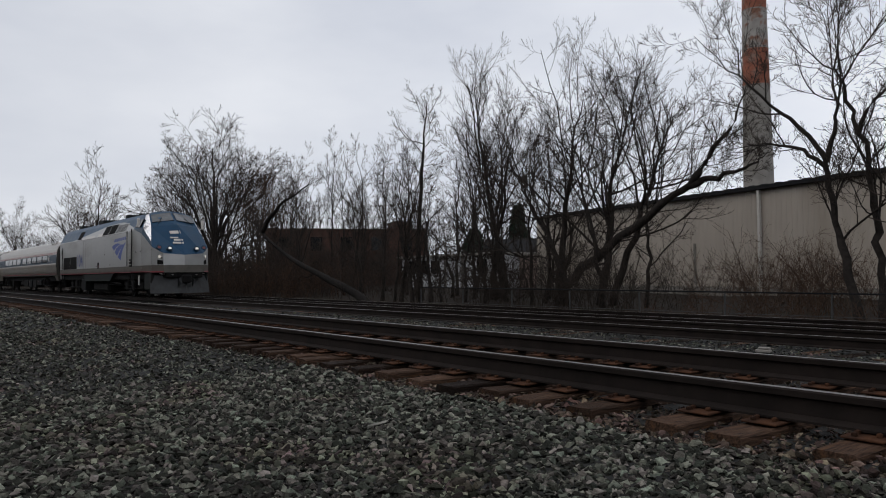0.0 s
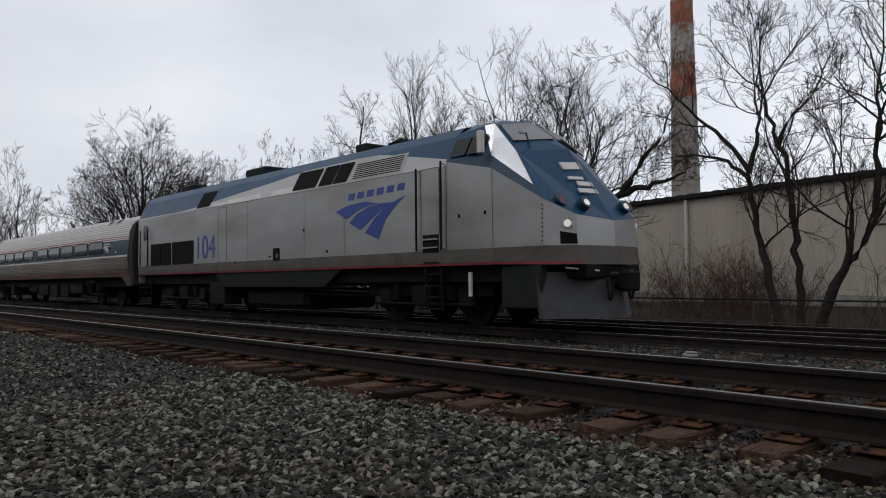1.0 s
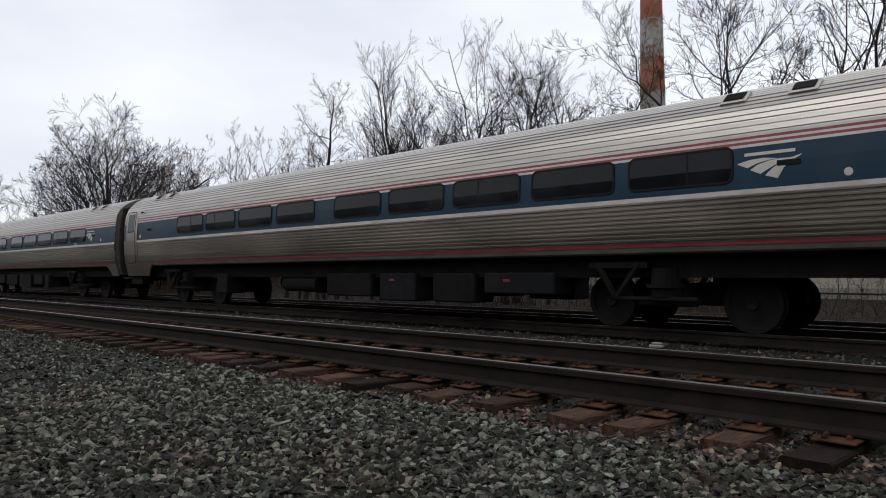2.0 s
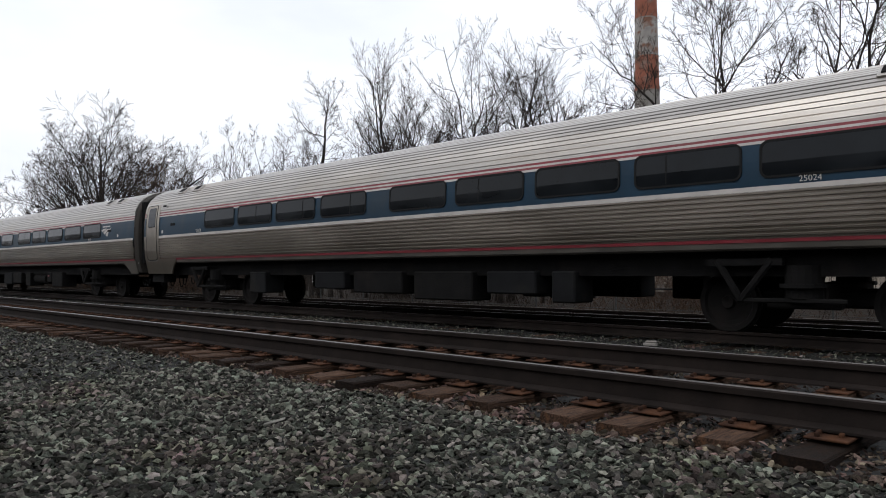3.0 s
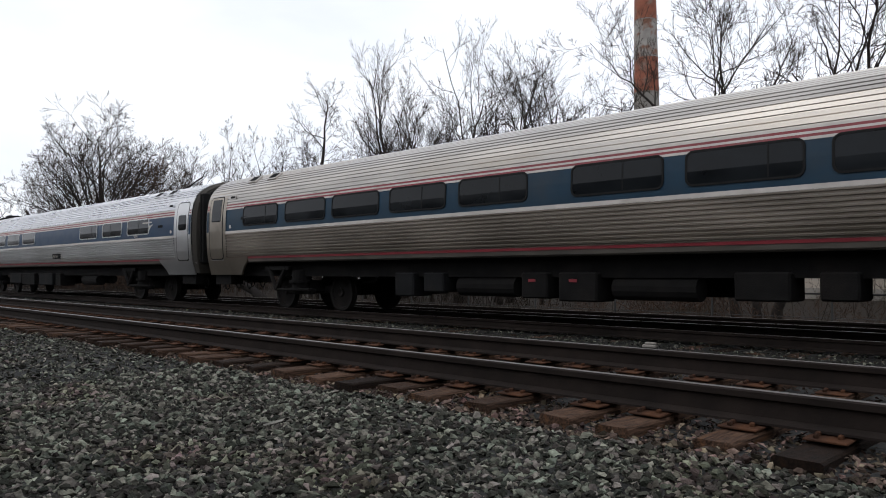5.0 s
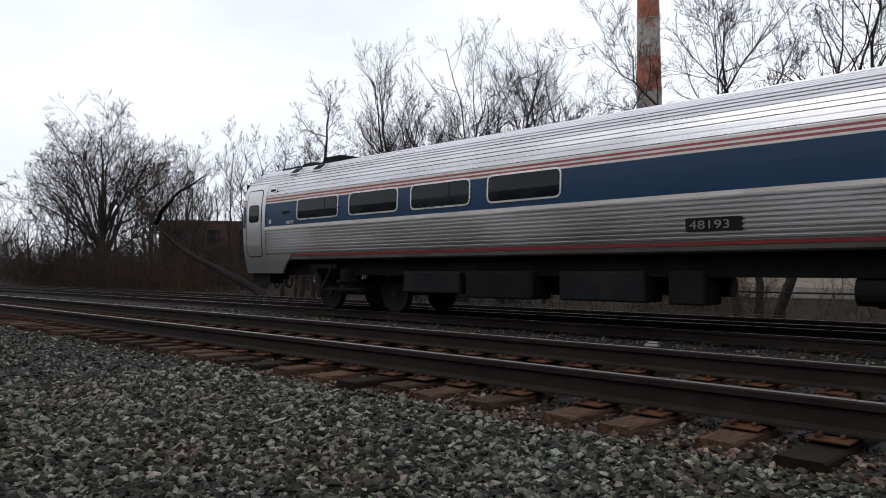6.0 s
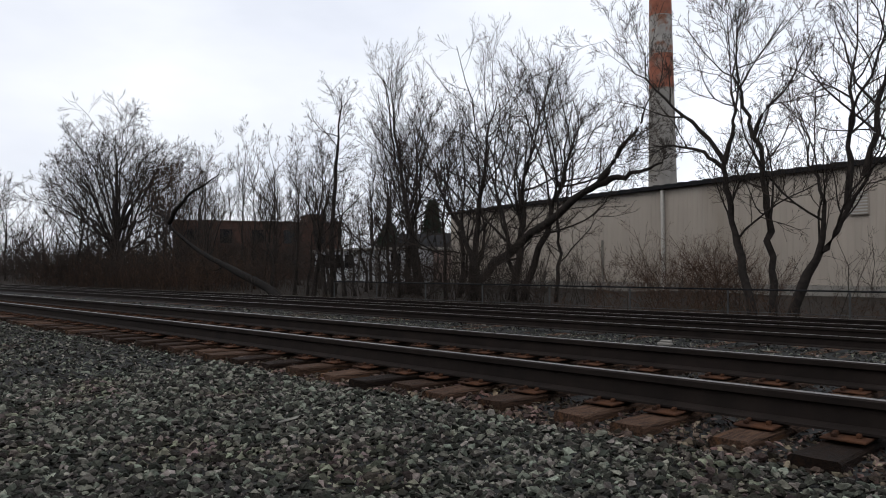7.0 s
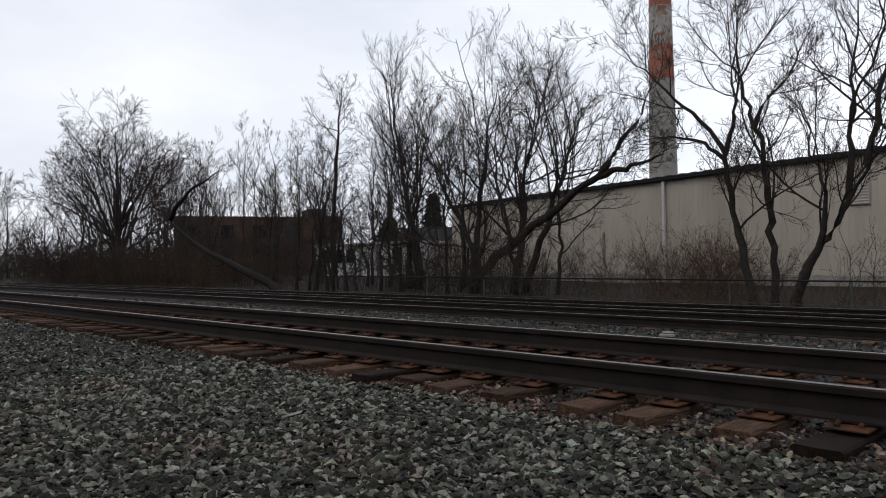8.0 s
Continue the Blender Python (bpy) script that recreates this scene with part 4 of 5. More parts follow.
def patch(name, x0, x1, z0, z1, r, side, material, parent, off=0.006, deep=0.02, at=side_y, label="", lean=0.0):
    """A rounded panel lying on a curved side."""
    x0, x1 = min(x0, x1), max(x0, x1)
    bends = [r * (1 - math.cos(radians(a))) for a in (0, 22, 45, 68, 90)]
    zs = sorted({round(z, 5) for d in bends for z in (z0 + d, z1 - d)} | {round(z, 5) for z in np.linspace(z0 + r, z1 - r, 2 + int((z1 - z0) / 0.2))})
    rows = []
    for z in zs:
        d = max(0.0, z0 + r - z, z - (z1 - r))
        inset = r - math.sqrt(max(0.0, r * r - d * d))
        rows.append((x0 + inset + lean * (z - z0), x1 - inset + lean * (z - z0), z))
    k = len(rows)
    verts = [(x, side * (at(z) + h), z) for h in (off, off - deep) for a, b, z in rows for x in (a, b)]
    faces = []
    for i in range(k - 1):
        a, b, c, d = 2 * i, 2 * i + 1, 2 * i + 3, 2 * i + 2
        faces += [(a, b, c, d) if side < 0 else (d, c, b, a), (a, d, 2 * k + d, 2 * k + a), (b, 2 * k + b, 2 * k + c, c)]
    faces += [(0, 2 * k, 2 * k + 1, 1), (2 * k - 2, 2 * k - 1, 4 * k - 1, 4 * k - 2)]
    return put(name, mesh_of(name, verts, faces, material), parent, label)


def ring(name, x0, x1, z0, z1, r, width, side, material, parent, off=0.012, at=side_y, label=""):
    outer = round_rect(x0 - width, x1 + width, z0 - width, z1 + width, r + width)
    inner = round_rect(x0, x1, z0, z1, r)
    # more points along the tall edges, to follow the side's curve
    dense = [[], []]
    for loop, out in zip((outer, inner), dense):
        for (xa, za), (xb, zb) in zip(loop, loop[1:] + loop[:1]):
            cuts = 8 if abs(za - zb) > 0.3 else 1
            out += [(xa + (xb - xa) * q / cuts, za + (zb - za) * q / cuts) for q in range(cuts)]
    outer, inner = dense
    k = len(outer)
    verts = [(x, side * (at(z) + off), z) for x, z in outer] + [(x, side * (at(z) + off), z) for x, z in inner] + \
            [(x, side * (at(z) - 0.01), z) for x, z in outer] + [(x, side * (at(z) - 0.01), z) for x, z in inner]
    faces = []
    for j in range(k):
        n = (j + 1) % k
        faces += [(j, n, k + n, k + j), (2 * k + j, 2 * k + n, n, j), (k + j, k + n, 3 * k + n, 3 * k + j)]
    return put(name, mesh_of(name, verts, faces, material), parent, label)


def band(name, x0, x1, z0, z1, side, material, parent, off=0.004, label="", at=side_y):
    zs = np.linspace(z0, z1, 2 + int((z1 - z0) / 0.15))
    v, f = extrude([(at(z) + off, z) for z in zs], x0, x1, (side,))
    return put(name, mesh_of(name, v, f, material), parent, label)


def wheel_mesh(radius):
    prof = [(0.0, 0.05), (0.09, 0.075), (0.11, 0.03), (0.62, 0.0), (0.78, 0.0), (0.84, 0.045), (1.0, 0.05), (1.0, -0.045), (1.055, -0.055), (1.055, -0.085), (0.8, -0.085), (0.0, -0.085)]
    bm = bmesh.new()
    seg = 28
    rows = []
    for r, y in prof:
        rr = r * radius if r > 0.12 or r == 0 else r
        if r == 0:
            rows.append([bm.verts.new((0, -y, 0))])
        else:
            rows.append([bm.verts.new((rr * math.cos(2 * math.pi * k / seg), -y, rr * math.sin(2 * math.pi * k / seg))) for k in range(seg)])
    for a, b in zip(rows[:-1], rows[1:]):
        for k in range(seg):
            n = (k + 1) % seg
            if len(a) == 1:
                bm.faces.new((a[0], b[k], b[n]))
            elif len(b) == 1:
                bm.faces.new((a[k], b[0], a[n]))
            else:
                bm.faces.new((a[k], b[k], b[n], a[n]))
    bmesh.ops.recalc_face_normals(bm, faces=bm.faces)
    me = bpy.data.meshes.new("wheel")
    bm.to_mesh(me)
    bm.free()
    me.materials.append(M_WHEEL)
    return me


COACH_WHEEL, LOCO_WHEEL = wheel_mesh(0.457), wheel_mesh(0.508)


def truck(parent, x, half, wheel, radius, heavy):
    bm = bmesh.new()
    if heavy:
        for s in (-1, 1):
            solid(bm, (x - half - 0.75, s * 1.0 - 0.09, 0.62), (x + half + 0.75, s * 1.0 + 0.09, 0.98), 0.03)
            for k in (-1, 1):
                solid(bm, (x + k * half - 0.24, s * 1.05 - 0.12, 0.34), (x + k * half + 0.24, s * 1.05 + 0.12, 0.80), 0.05)
                rod(bm, (x + k * (half - 0.45), s * 1.12, 0.55), (x + k * (half - 0.45), s * 1.12, 1.0), 0.12, 12)
            solid(bm, (x - 0.35, s * 1.08 - 0.15, 0.42), (x + 0.35, s * 1.08 + 0.15, 0.9), 0.05)
            rod(bm, (x - half - 0.3, s * 1.2, 0.46), (x + half + 0.3, s * 1.2, 0.46), 0.035, 8)
        solid(bm, (x - 0.4, -1.0, 0.5), (x + 0.4, 1.0, 0.85))
    else:
        for s in (-1, 1):
            solid(bm, (x - half - 0.35, s * 0.52 - 0.10, 0.40), (x + half + 0.35, s * 0.52 + 0.10, 0.66), 0.04)
            rod(bm, (x, s * 1.12, 0.55), (x, s * 1.12, 1.02), 0.26, 18)
            rod(bm, (x, s * 1.12, 0.70), (x, s * 1.12, 0.76), 0.33, 18)
            solid(bm, (x - 0.5, s * 1.12 - 0.10, 0.40), (x + 0.5, s * 1.12 + 0.10, 0.55), 0.03)
            # bracket in a V below the sill, with its tie bar
            for a, b in (((x - 1.15, 1.10), (x - 0.80, 0.52)), ((x - 0.35, 1.10), (x - 0.80, 0.52))):
                rod(bm, (a[0], s * 1.38, a[1]), (b[0], s * 1.38, b[1]), 0.055, 6)
            rod(bm, (x - 0.85, s * 1.38, 0.52), (x + 0.6, s * 1.3, 0.52), 0.035, 6)
            solid(bm, (x - 1.3, s * 1.36 - 0.05, 1.02), (x - 0.2, s * 1.36 + 0.05, 1.12))
        solid(bm, (x - 0.3, -1.1, 0.45), (x + 0.3, 1.1, 0.75), 0.03)
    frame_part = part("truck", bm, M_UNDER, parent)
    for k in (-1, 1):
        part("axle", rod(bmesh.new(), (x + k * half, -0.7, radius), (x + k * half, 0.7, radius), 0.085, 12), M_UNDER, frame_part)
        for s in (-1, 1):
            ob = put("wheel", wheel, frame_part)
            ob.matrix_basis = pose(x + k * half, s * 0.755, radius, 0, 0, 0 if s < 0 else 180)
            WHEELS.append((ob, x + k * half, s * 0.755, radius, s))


# three plain swept blades, in metres
EMBLEM = [[(0.0, 0.76), (0.29, 0.84), (0.61, 0.90), (1.20, 0.93), (1.79, 0.84), (1.38, 0.82), (0.91, 0.73), (0.45, 0.55)],
          [(0.57, 0.45), (0.90, 0.66), (1.38, 0.79), (1.92, 0.84), (2.38, 0.82), (1.83, 0.66), (1.42, 0.47), (1.02, 0.25)],
          [(1.21, 0.17), (1.56, 0.48), (2.09, 0.78), (2.76, 0.95), (2.34, 0.70), (2.00, 0.44), (1.74, 0.0)]]


def emblem(parent, x, z, scale, side, material, at, off=0.008):
    """x: the end towards the front of the vehicle; it reads the same from both sides."""
    for pts in EMBLEM:
        verts = []
        for a, b in pts:
            px = x - (2.76 - a if side < 0 else a) * scale
            verts.append((px, side * (at(z + b * scale) + off), z + b * scale))
        put("emblem", mesh_of("emblem", verts, [tuple(range(len(verts)))], material), parent)


def lettering(words, x, z, height, side, material, parent, at, off=0.012, squeeze=1.0):
    data = bpy.data.curves.new("lettering", "FONT")
    data.body, data.size, data.extrude, data.align_x = words, height * 1.38, 0.002, "LEFT"
    data.space_character = 1.02
    temp = new("lettering_source", data)
    temp.matrix_basis = Matrix.Diagonal((squeeze, 1, 1, 1))
    bpy.context.view_layer.update()
    me = bpy.data.meshes.new_from_object(temp.evaluated_get(bpy.context.evaluated_depsgraph_get()))
    bpy.data.objects.remove(temp)
    me.materials.clear()
    me.materials.append(material)
    ob = put("number", me, parent)
    ob.matrix_basis = pose(x, side * (at(z + height / 2) + off), z, 90, 0, 0 if side < 0 else 180) @ Matrix.Diagonal((squeeze, 1, 1, 1))
    return ob


def hose_mesh(x, y, z, w, drop, r=0.02):
    a = np.linspace(0, math.pi, 9)
    line = np.stack([x - w / 2 * np.cos(a), 0 * a + y, z - drop * np.sin(a)], 1)
    return tube_mesh("cable_loop", [(line[None], np.full((1, 9), r), 6)], M_RUBBER)


def coach(label, back, windows, number, doors, clean, seed):
    """windows: metres from the front coupling to each window's near edge; doors: (front, rear)."""
    rng = random.Random(seed)
    steel, flute, blue, door_steel = (M_BRIGHT, M_FLUTE2, M_BLUE2, M_FLUTE2) if clean else (M_STEEL, M_FLUTE, M_BLUE, M_DOOR)
    car = thing("passenger_coach", label, "railway coach", group="coaches of the train")
    F, B = 12.955 - 0.44, -12.955 + 0.44
    fluted_f = F - (1.12 if doors[0] else 0.05)
    fluted_b = B + (1.12 if doors[1] else 0.05)
    v, f = extrude(ridged([(side_y(z), z) for z in np.linspace(1.40, 2.06, 8)], 0.073, 0.036, 0.46), fluted_b, fluted_f, (-1, 1))
    put("fluted_side", mesh_of("fluted_side", v, f, flute), car)
    v, f = extrude(ridged(ROOF, 0.098, 0.014, 0.16), B + 0.02, F - 0.02, (-1, 1))
    put("roof", mesh_of("roof", v, f, steel), car, "ribbed stainless steel roof")
    v, f = extrude([(0.9, 1.235), (side_y(1.24) - 0.03, 1.235), (side_y(1.265), 1.265), (side_y(1.40), 1.40)], B, F, (-1, 1))
    put("sill", mesh_of("sill", v, f, M_TAUPE), car)
    # the body drops at both ends, to a sloping edge by the truck
    for s in (-1, 1):
        for here, end, inward in ((doors[0], F, -1), (doors[1], B, 1)):
            low, reach = 0.90, (1.95 if here else 0.75)
            rows = [(1.39, reach + 0.30), (1.28, reach + 0.24), (1.16, reach + 0.05), (1.03, reach - 0.10), (low, reach - 0.20)]
            verts = [(end + inward * r * q, s * (side_y(z) + (0.012 if here else 0.004) - deep), z) for deep in (0.0, 0.05) for z, r in rows for q in (0.0, 1.0)]
            faces = []
            for k in range(4):
                for o, flip in ((0, 1), (10, -1)):
                    quad = (o + 2 * k, o + 2 * k + 1, o + 2 * k + 3, o + 2 * k + 2)
                    faces.append(quad if flip * inward * s > 0 else quad[::-1])
                faces.append((2 * k + 1, 2 * k + 11, 2 * k + 13, 2 * k + 3))
            faces.append((8, 9, 19, 18))
            put("end_skirt", mesh_of("end_skirt", verts, faces, door_steel if here else M_TAUPE), car, "skirt panel with a sloping end")
    for s in (-1, 1):
        band("window_band", B, F, 2.06, 2.93, s, blue, car, off=0.0, label="dark blue window band")
        band("belt_stripe", fluted_b, fluted_f, 2.06, 2.13, s, M_WHITE, car, off=0.016)
        for z0, z1, m in ((2.735, 2.775, M_WHITE), (2.775, 2.815, M_RED), (2.815, 2.85, M_WHITE), (2.85, 2.89, M_RED), (2.89, 2.935, M_WHITE)):
            band("stripe", B, F, z0, z1, s, m, car, off=0.005)
        band("red_stripe", fluted_b, fluted_f, 1.345, 1.395, s, M_RED, car, off=0.008)
        for a in windows:
            x1, x0 = 12.955 - a, 12.955 - a - 1.66
            pane = patch("window", x0, x1, 2.27, 2.745, 0.09, s, M_GLASS, car, off=0.010)
            ring("frame", x0, x1, 2.27, 2.745, 0.09, 0.035, s, M_STAINLESS if clean else M_RUBBER, pane, off=0.017)
            if rng.random() < 0.5:
                xm = x0 + rng.uniform(0.5, 1.2)
                band("divider", xm - 0.012, xm + 0.012, 2.28, 2.735, s, M_RUBBER, pane, off=0.014)
        for here, end, inward in ((doors[0], F, -1), (doors[1], B, 1)):
            # plain vestibule panel, with the door set in it
            a, b = sorted((end, end + inward * 1.12))
            if not here:
                continue
            band("vestibule_panel", a, b, 0.93, 3.24, s, door_steel, car, off=0.016)
            x0, x1 = sorted((end + inward * 0.20, end + inward * 0.92))
            ring("door_seal", x0, x1, 1.36, 3.12, 0.10, 0.03, s, M_RUBBER, car, off=0.020)
            door = patch("door", x0, x1, 1.36, 3.12, 0.10, s, door_steel, car, off=0.024, label="plain stainless steel door")
            tall = here == 2
            if tall:
                patch("door_window", x0 + 0.12, x1 - 0.08, 2.42, 3.06, 0.05, s, M_GLASS, door, off=0.030)
            else:
                patch("door_window", x0 + 0.12, x1 - 0.10, 2.27, 2.74, 0.09, s, M_GLASS, door, off=0.030)
            xa, xb = sorted((end + inward * 0.02, end + inward * 0.14))
            band("blue_corner", xa, xb, 2.13, 2.73, s, blue, car, off=0.021)
            band("corner_stripe", xa, xb, 2.775, 2.815, s, M_RED, car, off=0.021)
            band("corner_stripe", xa, xb, 2.85, 2.89, s, M_RED, car, off=0.021)
            band("step_line", x0, x1, 1.31, 1.335, s, M_STAINLESS, car, off=0.020)
            part("step", solid(bmesh.new(), (a + 0.1, s * 1.15 - 0.2, 0.62), (b - 0.15, s * 1.15 + 0.2, 0.92)), M_UNDER, car)
            xs = end + inward * 1.42
            sign = patch("class_sign", xs - 0.18, xs + 0.18, 3.02, 3.14, 0.04, s, steel, car, off=0.03, at=lambda z: float(np.interp(z, [2.93, 3.12, 3.34], [1.545, 1.505, 1.39])))
            patch("sign_text", xs - 0.12, xs + 0.12, 3.05, 3.11, 0.028, s, M_BOX, sign, off=0.036, at=lambda z: float(np.interp(z, [2.93, 3.12, 3.34], [1.545, 1.505, 1.39])))
        front_logo = 12.955 - (3.05 if doors[0] else 2.35)
        emblem(car, front_logo, 2.25, 0.33, s, M_WHITE, side_y)
        band("emblem_bar", front_logo - 0.80, front_logo - 0.10, 2.60, 2.645, s, M_WHITE, car, off=0.012)
        if number:
            rear_x = -12.955 + (2.58 if clean else 4.10)
            lettering(number, rear_x if s < 0 else rear_x + 0.5, 2.155, 0.095, s, M_WHITE, car, side_y, off=0.02)
            front_x = 12.955 - 4.52
            lettering(number, front_x if s < 0 else front_x + 0.5, 2.155, 0.085, s, M_WHITE, car, side_y)
        for end, inward in ((F, -1), (B, 1)):
            # small plates and marks beside the vestibule
            xs = end + inward * 2.1
            patch("marker_plate", xs - 0.16, xs + 0.16, 2.42, 2.50, 0.02, s, M_BOX, car, off=0.010)
            xs = end + inward * 1.35
            patch("round_mark", xs - 0.055, xs + 0.055, 2.20, 2.31, 0.054, s, M_WHITE, car, off=0.008)
            for k in (2.0, 3.0):
                xs = end + inward * k
                hatch = solid(bmesh.new(), (-0.20, -0.15, -0.03), (0.20, 0.15, 0.04), 0.015)
                ob = part("roof_hatch", hatch, steel, car)
                ob.matrix_basis = pose(xs, s * 1.17, 3.55, -s * 38, 0, 0)
                part("hatch_cover", solid(bmesh.new(), (-0.15, -0.10, 0.036), (0.15, 0.10, 0.052)), M_BOX if k == 2.0 else M_GRILLE, ob)
    # end walls, diaphragms and couplings
    outline = [(side_y(z), z) for z in np.linspace(0.95, 2.93, 8)] + ROOF[1:]
    outline += [(-y, z) for y, z in reversed(outline[:-1])]
    for end, d in ((F, 1), (B, -1)):
        k = len(outline)
        verts = [(end, y * 0.995, z) for y, z in outline] + [(end + d * 0.10, y * 0.93, z * 0.985) for y, z in outline]
        faces = [tuple(range(k, 2 * k))] + [(j, (j + 1) % k, k + (j + 1) % k, k + j) for j in range(k)]
        put("end_wall", mesh_of("end_wall", verts, faces, M_END), car, "sooty brown end wall")
        bm = bmesh.new()
        for i in range(3):
            solid(bm, (end + d * (0.10 + i * 0.07) - 0.025, -1.36 + 0.03 * (i % 2), 1.25), (end + d * (0.10 + i * 0.07) + 0.045, 1.36 - 0.03 * (i % 2), 3.38), 0.02)
        part("diaphragm", bm, M_RUBBER, car)
        bm = bmesh.new()
        solid(bm, (end - 0.4, -0.14, 0.72), (end + d * 0.40, 0.14, 0.98), 0.04)
        solid(bm, (end - 0.35, -0.7, 0.88), (end + 0.1, 0.7, 1.05))
        part("coupler", bm, M_UNDER, car)
        for s in (-1, 1):
            for i in range(3):
                put("cable_loop", hose_mesh(end - d * (0.15 + i * 0.42), s * (1.0 - 0.12 * i), 0.76, 0.30, 0.26 + 0.05 * rng.random()), car)
            part("grab_iron", rod(bmesh.new(), (end + d * 0.05, s * 1.45, 1.25), (end + d * 0.05, s * 1.45, 2.3), 0.015, 6), M_STAINLESS, car)
    if clean:
        # hoods on the rear roof, and the embossed number on the side
        part("roof_hood", solid(bmesh.new(), (B + 2.2, -0.45, 3.84), (B + 2.9, 0.45, 3.99), 0.03), M_BOX, car, "grey roof hood")
        part("roof_hood", solid(bmesh.new(), (B + 1.0, -0.35, 3.84), (B + 1.5, 0.35, 3.95), 0.03), M_BOX, car, "grey roof hood")
        part("roof_strip", solid(bmesh.new(), (B + 0.4, -0.62, 3.77), (B + 3.0, -0.52, 3.83), 0.01), M_BOX, car)
        for s in (-1, 1):
            plate = patch("number_plate", 0.50, 1.36, 1.55, 1.75, 0.02, s, M_BOX, car, off=0.040, deep=0.04)
            lettering(number, 0.56 if s < 0 else 1.30, 1.585, 0.13, s, M_FLUTE, plate, side_y, off=0.046, squeeze=1.4)
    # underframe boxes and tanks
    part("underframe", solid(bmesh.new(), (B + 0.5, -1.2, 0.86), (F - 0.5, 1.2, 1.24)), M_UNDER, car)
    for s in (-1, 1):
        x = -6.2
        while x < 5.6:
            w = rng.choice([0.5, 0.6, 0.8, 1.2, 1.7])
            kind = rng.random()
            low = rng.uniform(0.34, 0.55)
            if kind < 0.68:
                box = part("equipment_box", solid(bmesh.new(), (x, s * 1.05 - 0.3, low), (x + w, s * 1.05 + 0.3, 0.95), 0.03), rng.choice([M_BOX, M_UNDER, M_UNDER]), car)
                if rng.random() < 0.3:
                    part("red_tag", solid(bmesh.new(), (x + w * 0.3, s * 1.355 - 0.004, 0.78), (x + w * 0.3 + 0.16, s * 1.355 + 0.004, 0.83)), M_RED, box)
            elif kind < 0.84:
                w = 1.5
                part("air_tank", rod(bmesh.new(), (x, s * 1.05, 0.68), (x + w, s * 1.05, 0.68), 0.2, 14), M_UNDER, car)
            x += w + rng.uniform(0.12, 0.7)
    for x in (8.32, -8.32):
        truck(car, x, 1.24, COACH_WHEEL, 0.457, False)
    TRAIN.append((car, back))
    return car


# ---- locomotive ----
L0 = 11.0   # from the rear coupling to the locomotive's middle


def loco_y(z):
    return float(np.interp(z, [0.8, 1.28, 1.40, 3.42, 4.02, 4.30, 4.44], [1.44, 1.50, 1.52, 1.52, 1.24, 0.95, 0.30]))


def wave(u):
    return float(np.interp(u, [0, 4.2, 5.5, 7.4, 10.4, 12.0, 14.4, 15.4, 16.4, 17.3, 17.95], [3.46, 3.46, 3.52, 3.66, 3.88, 4.02, 4.06, 4.02, 3.84, 3.68, 3.56]))


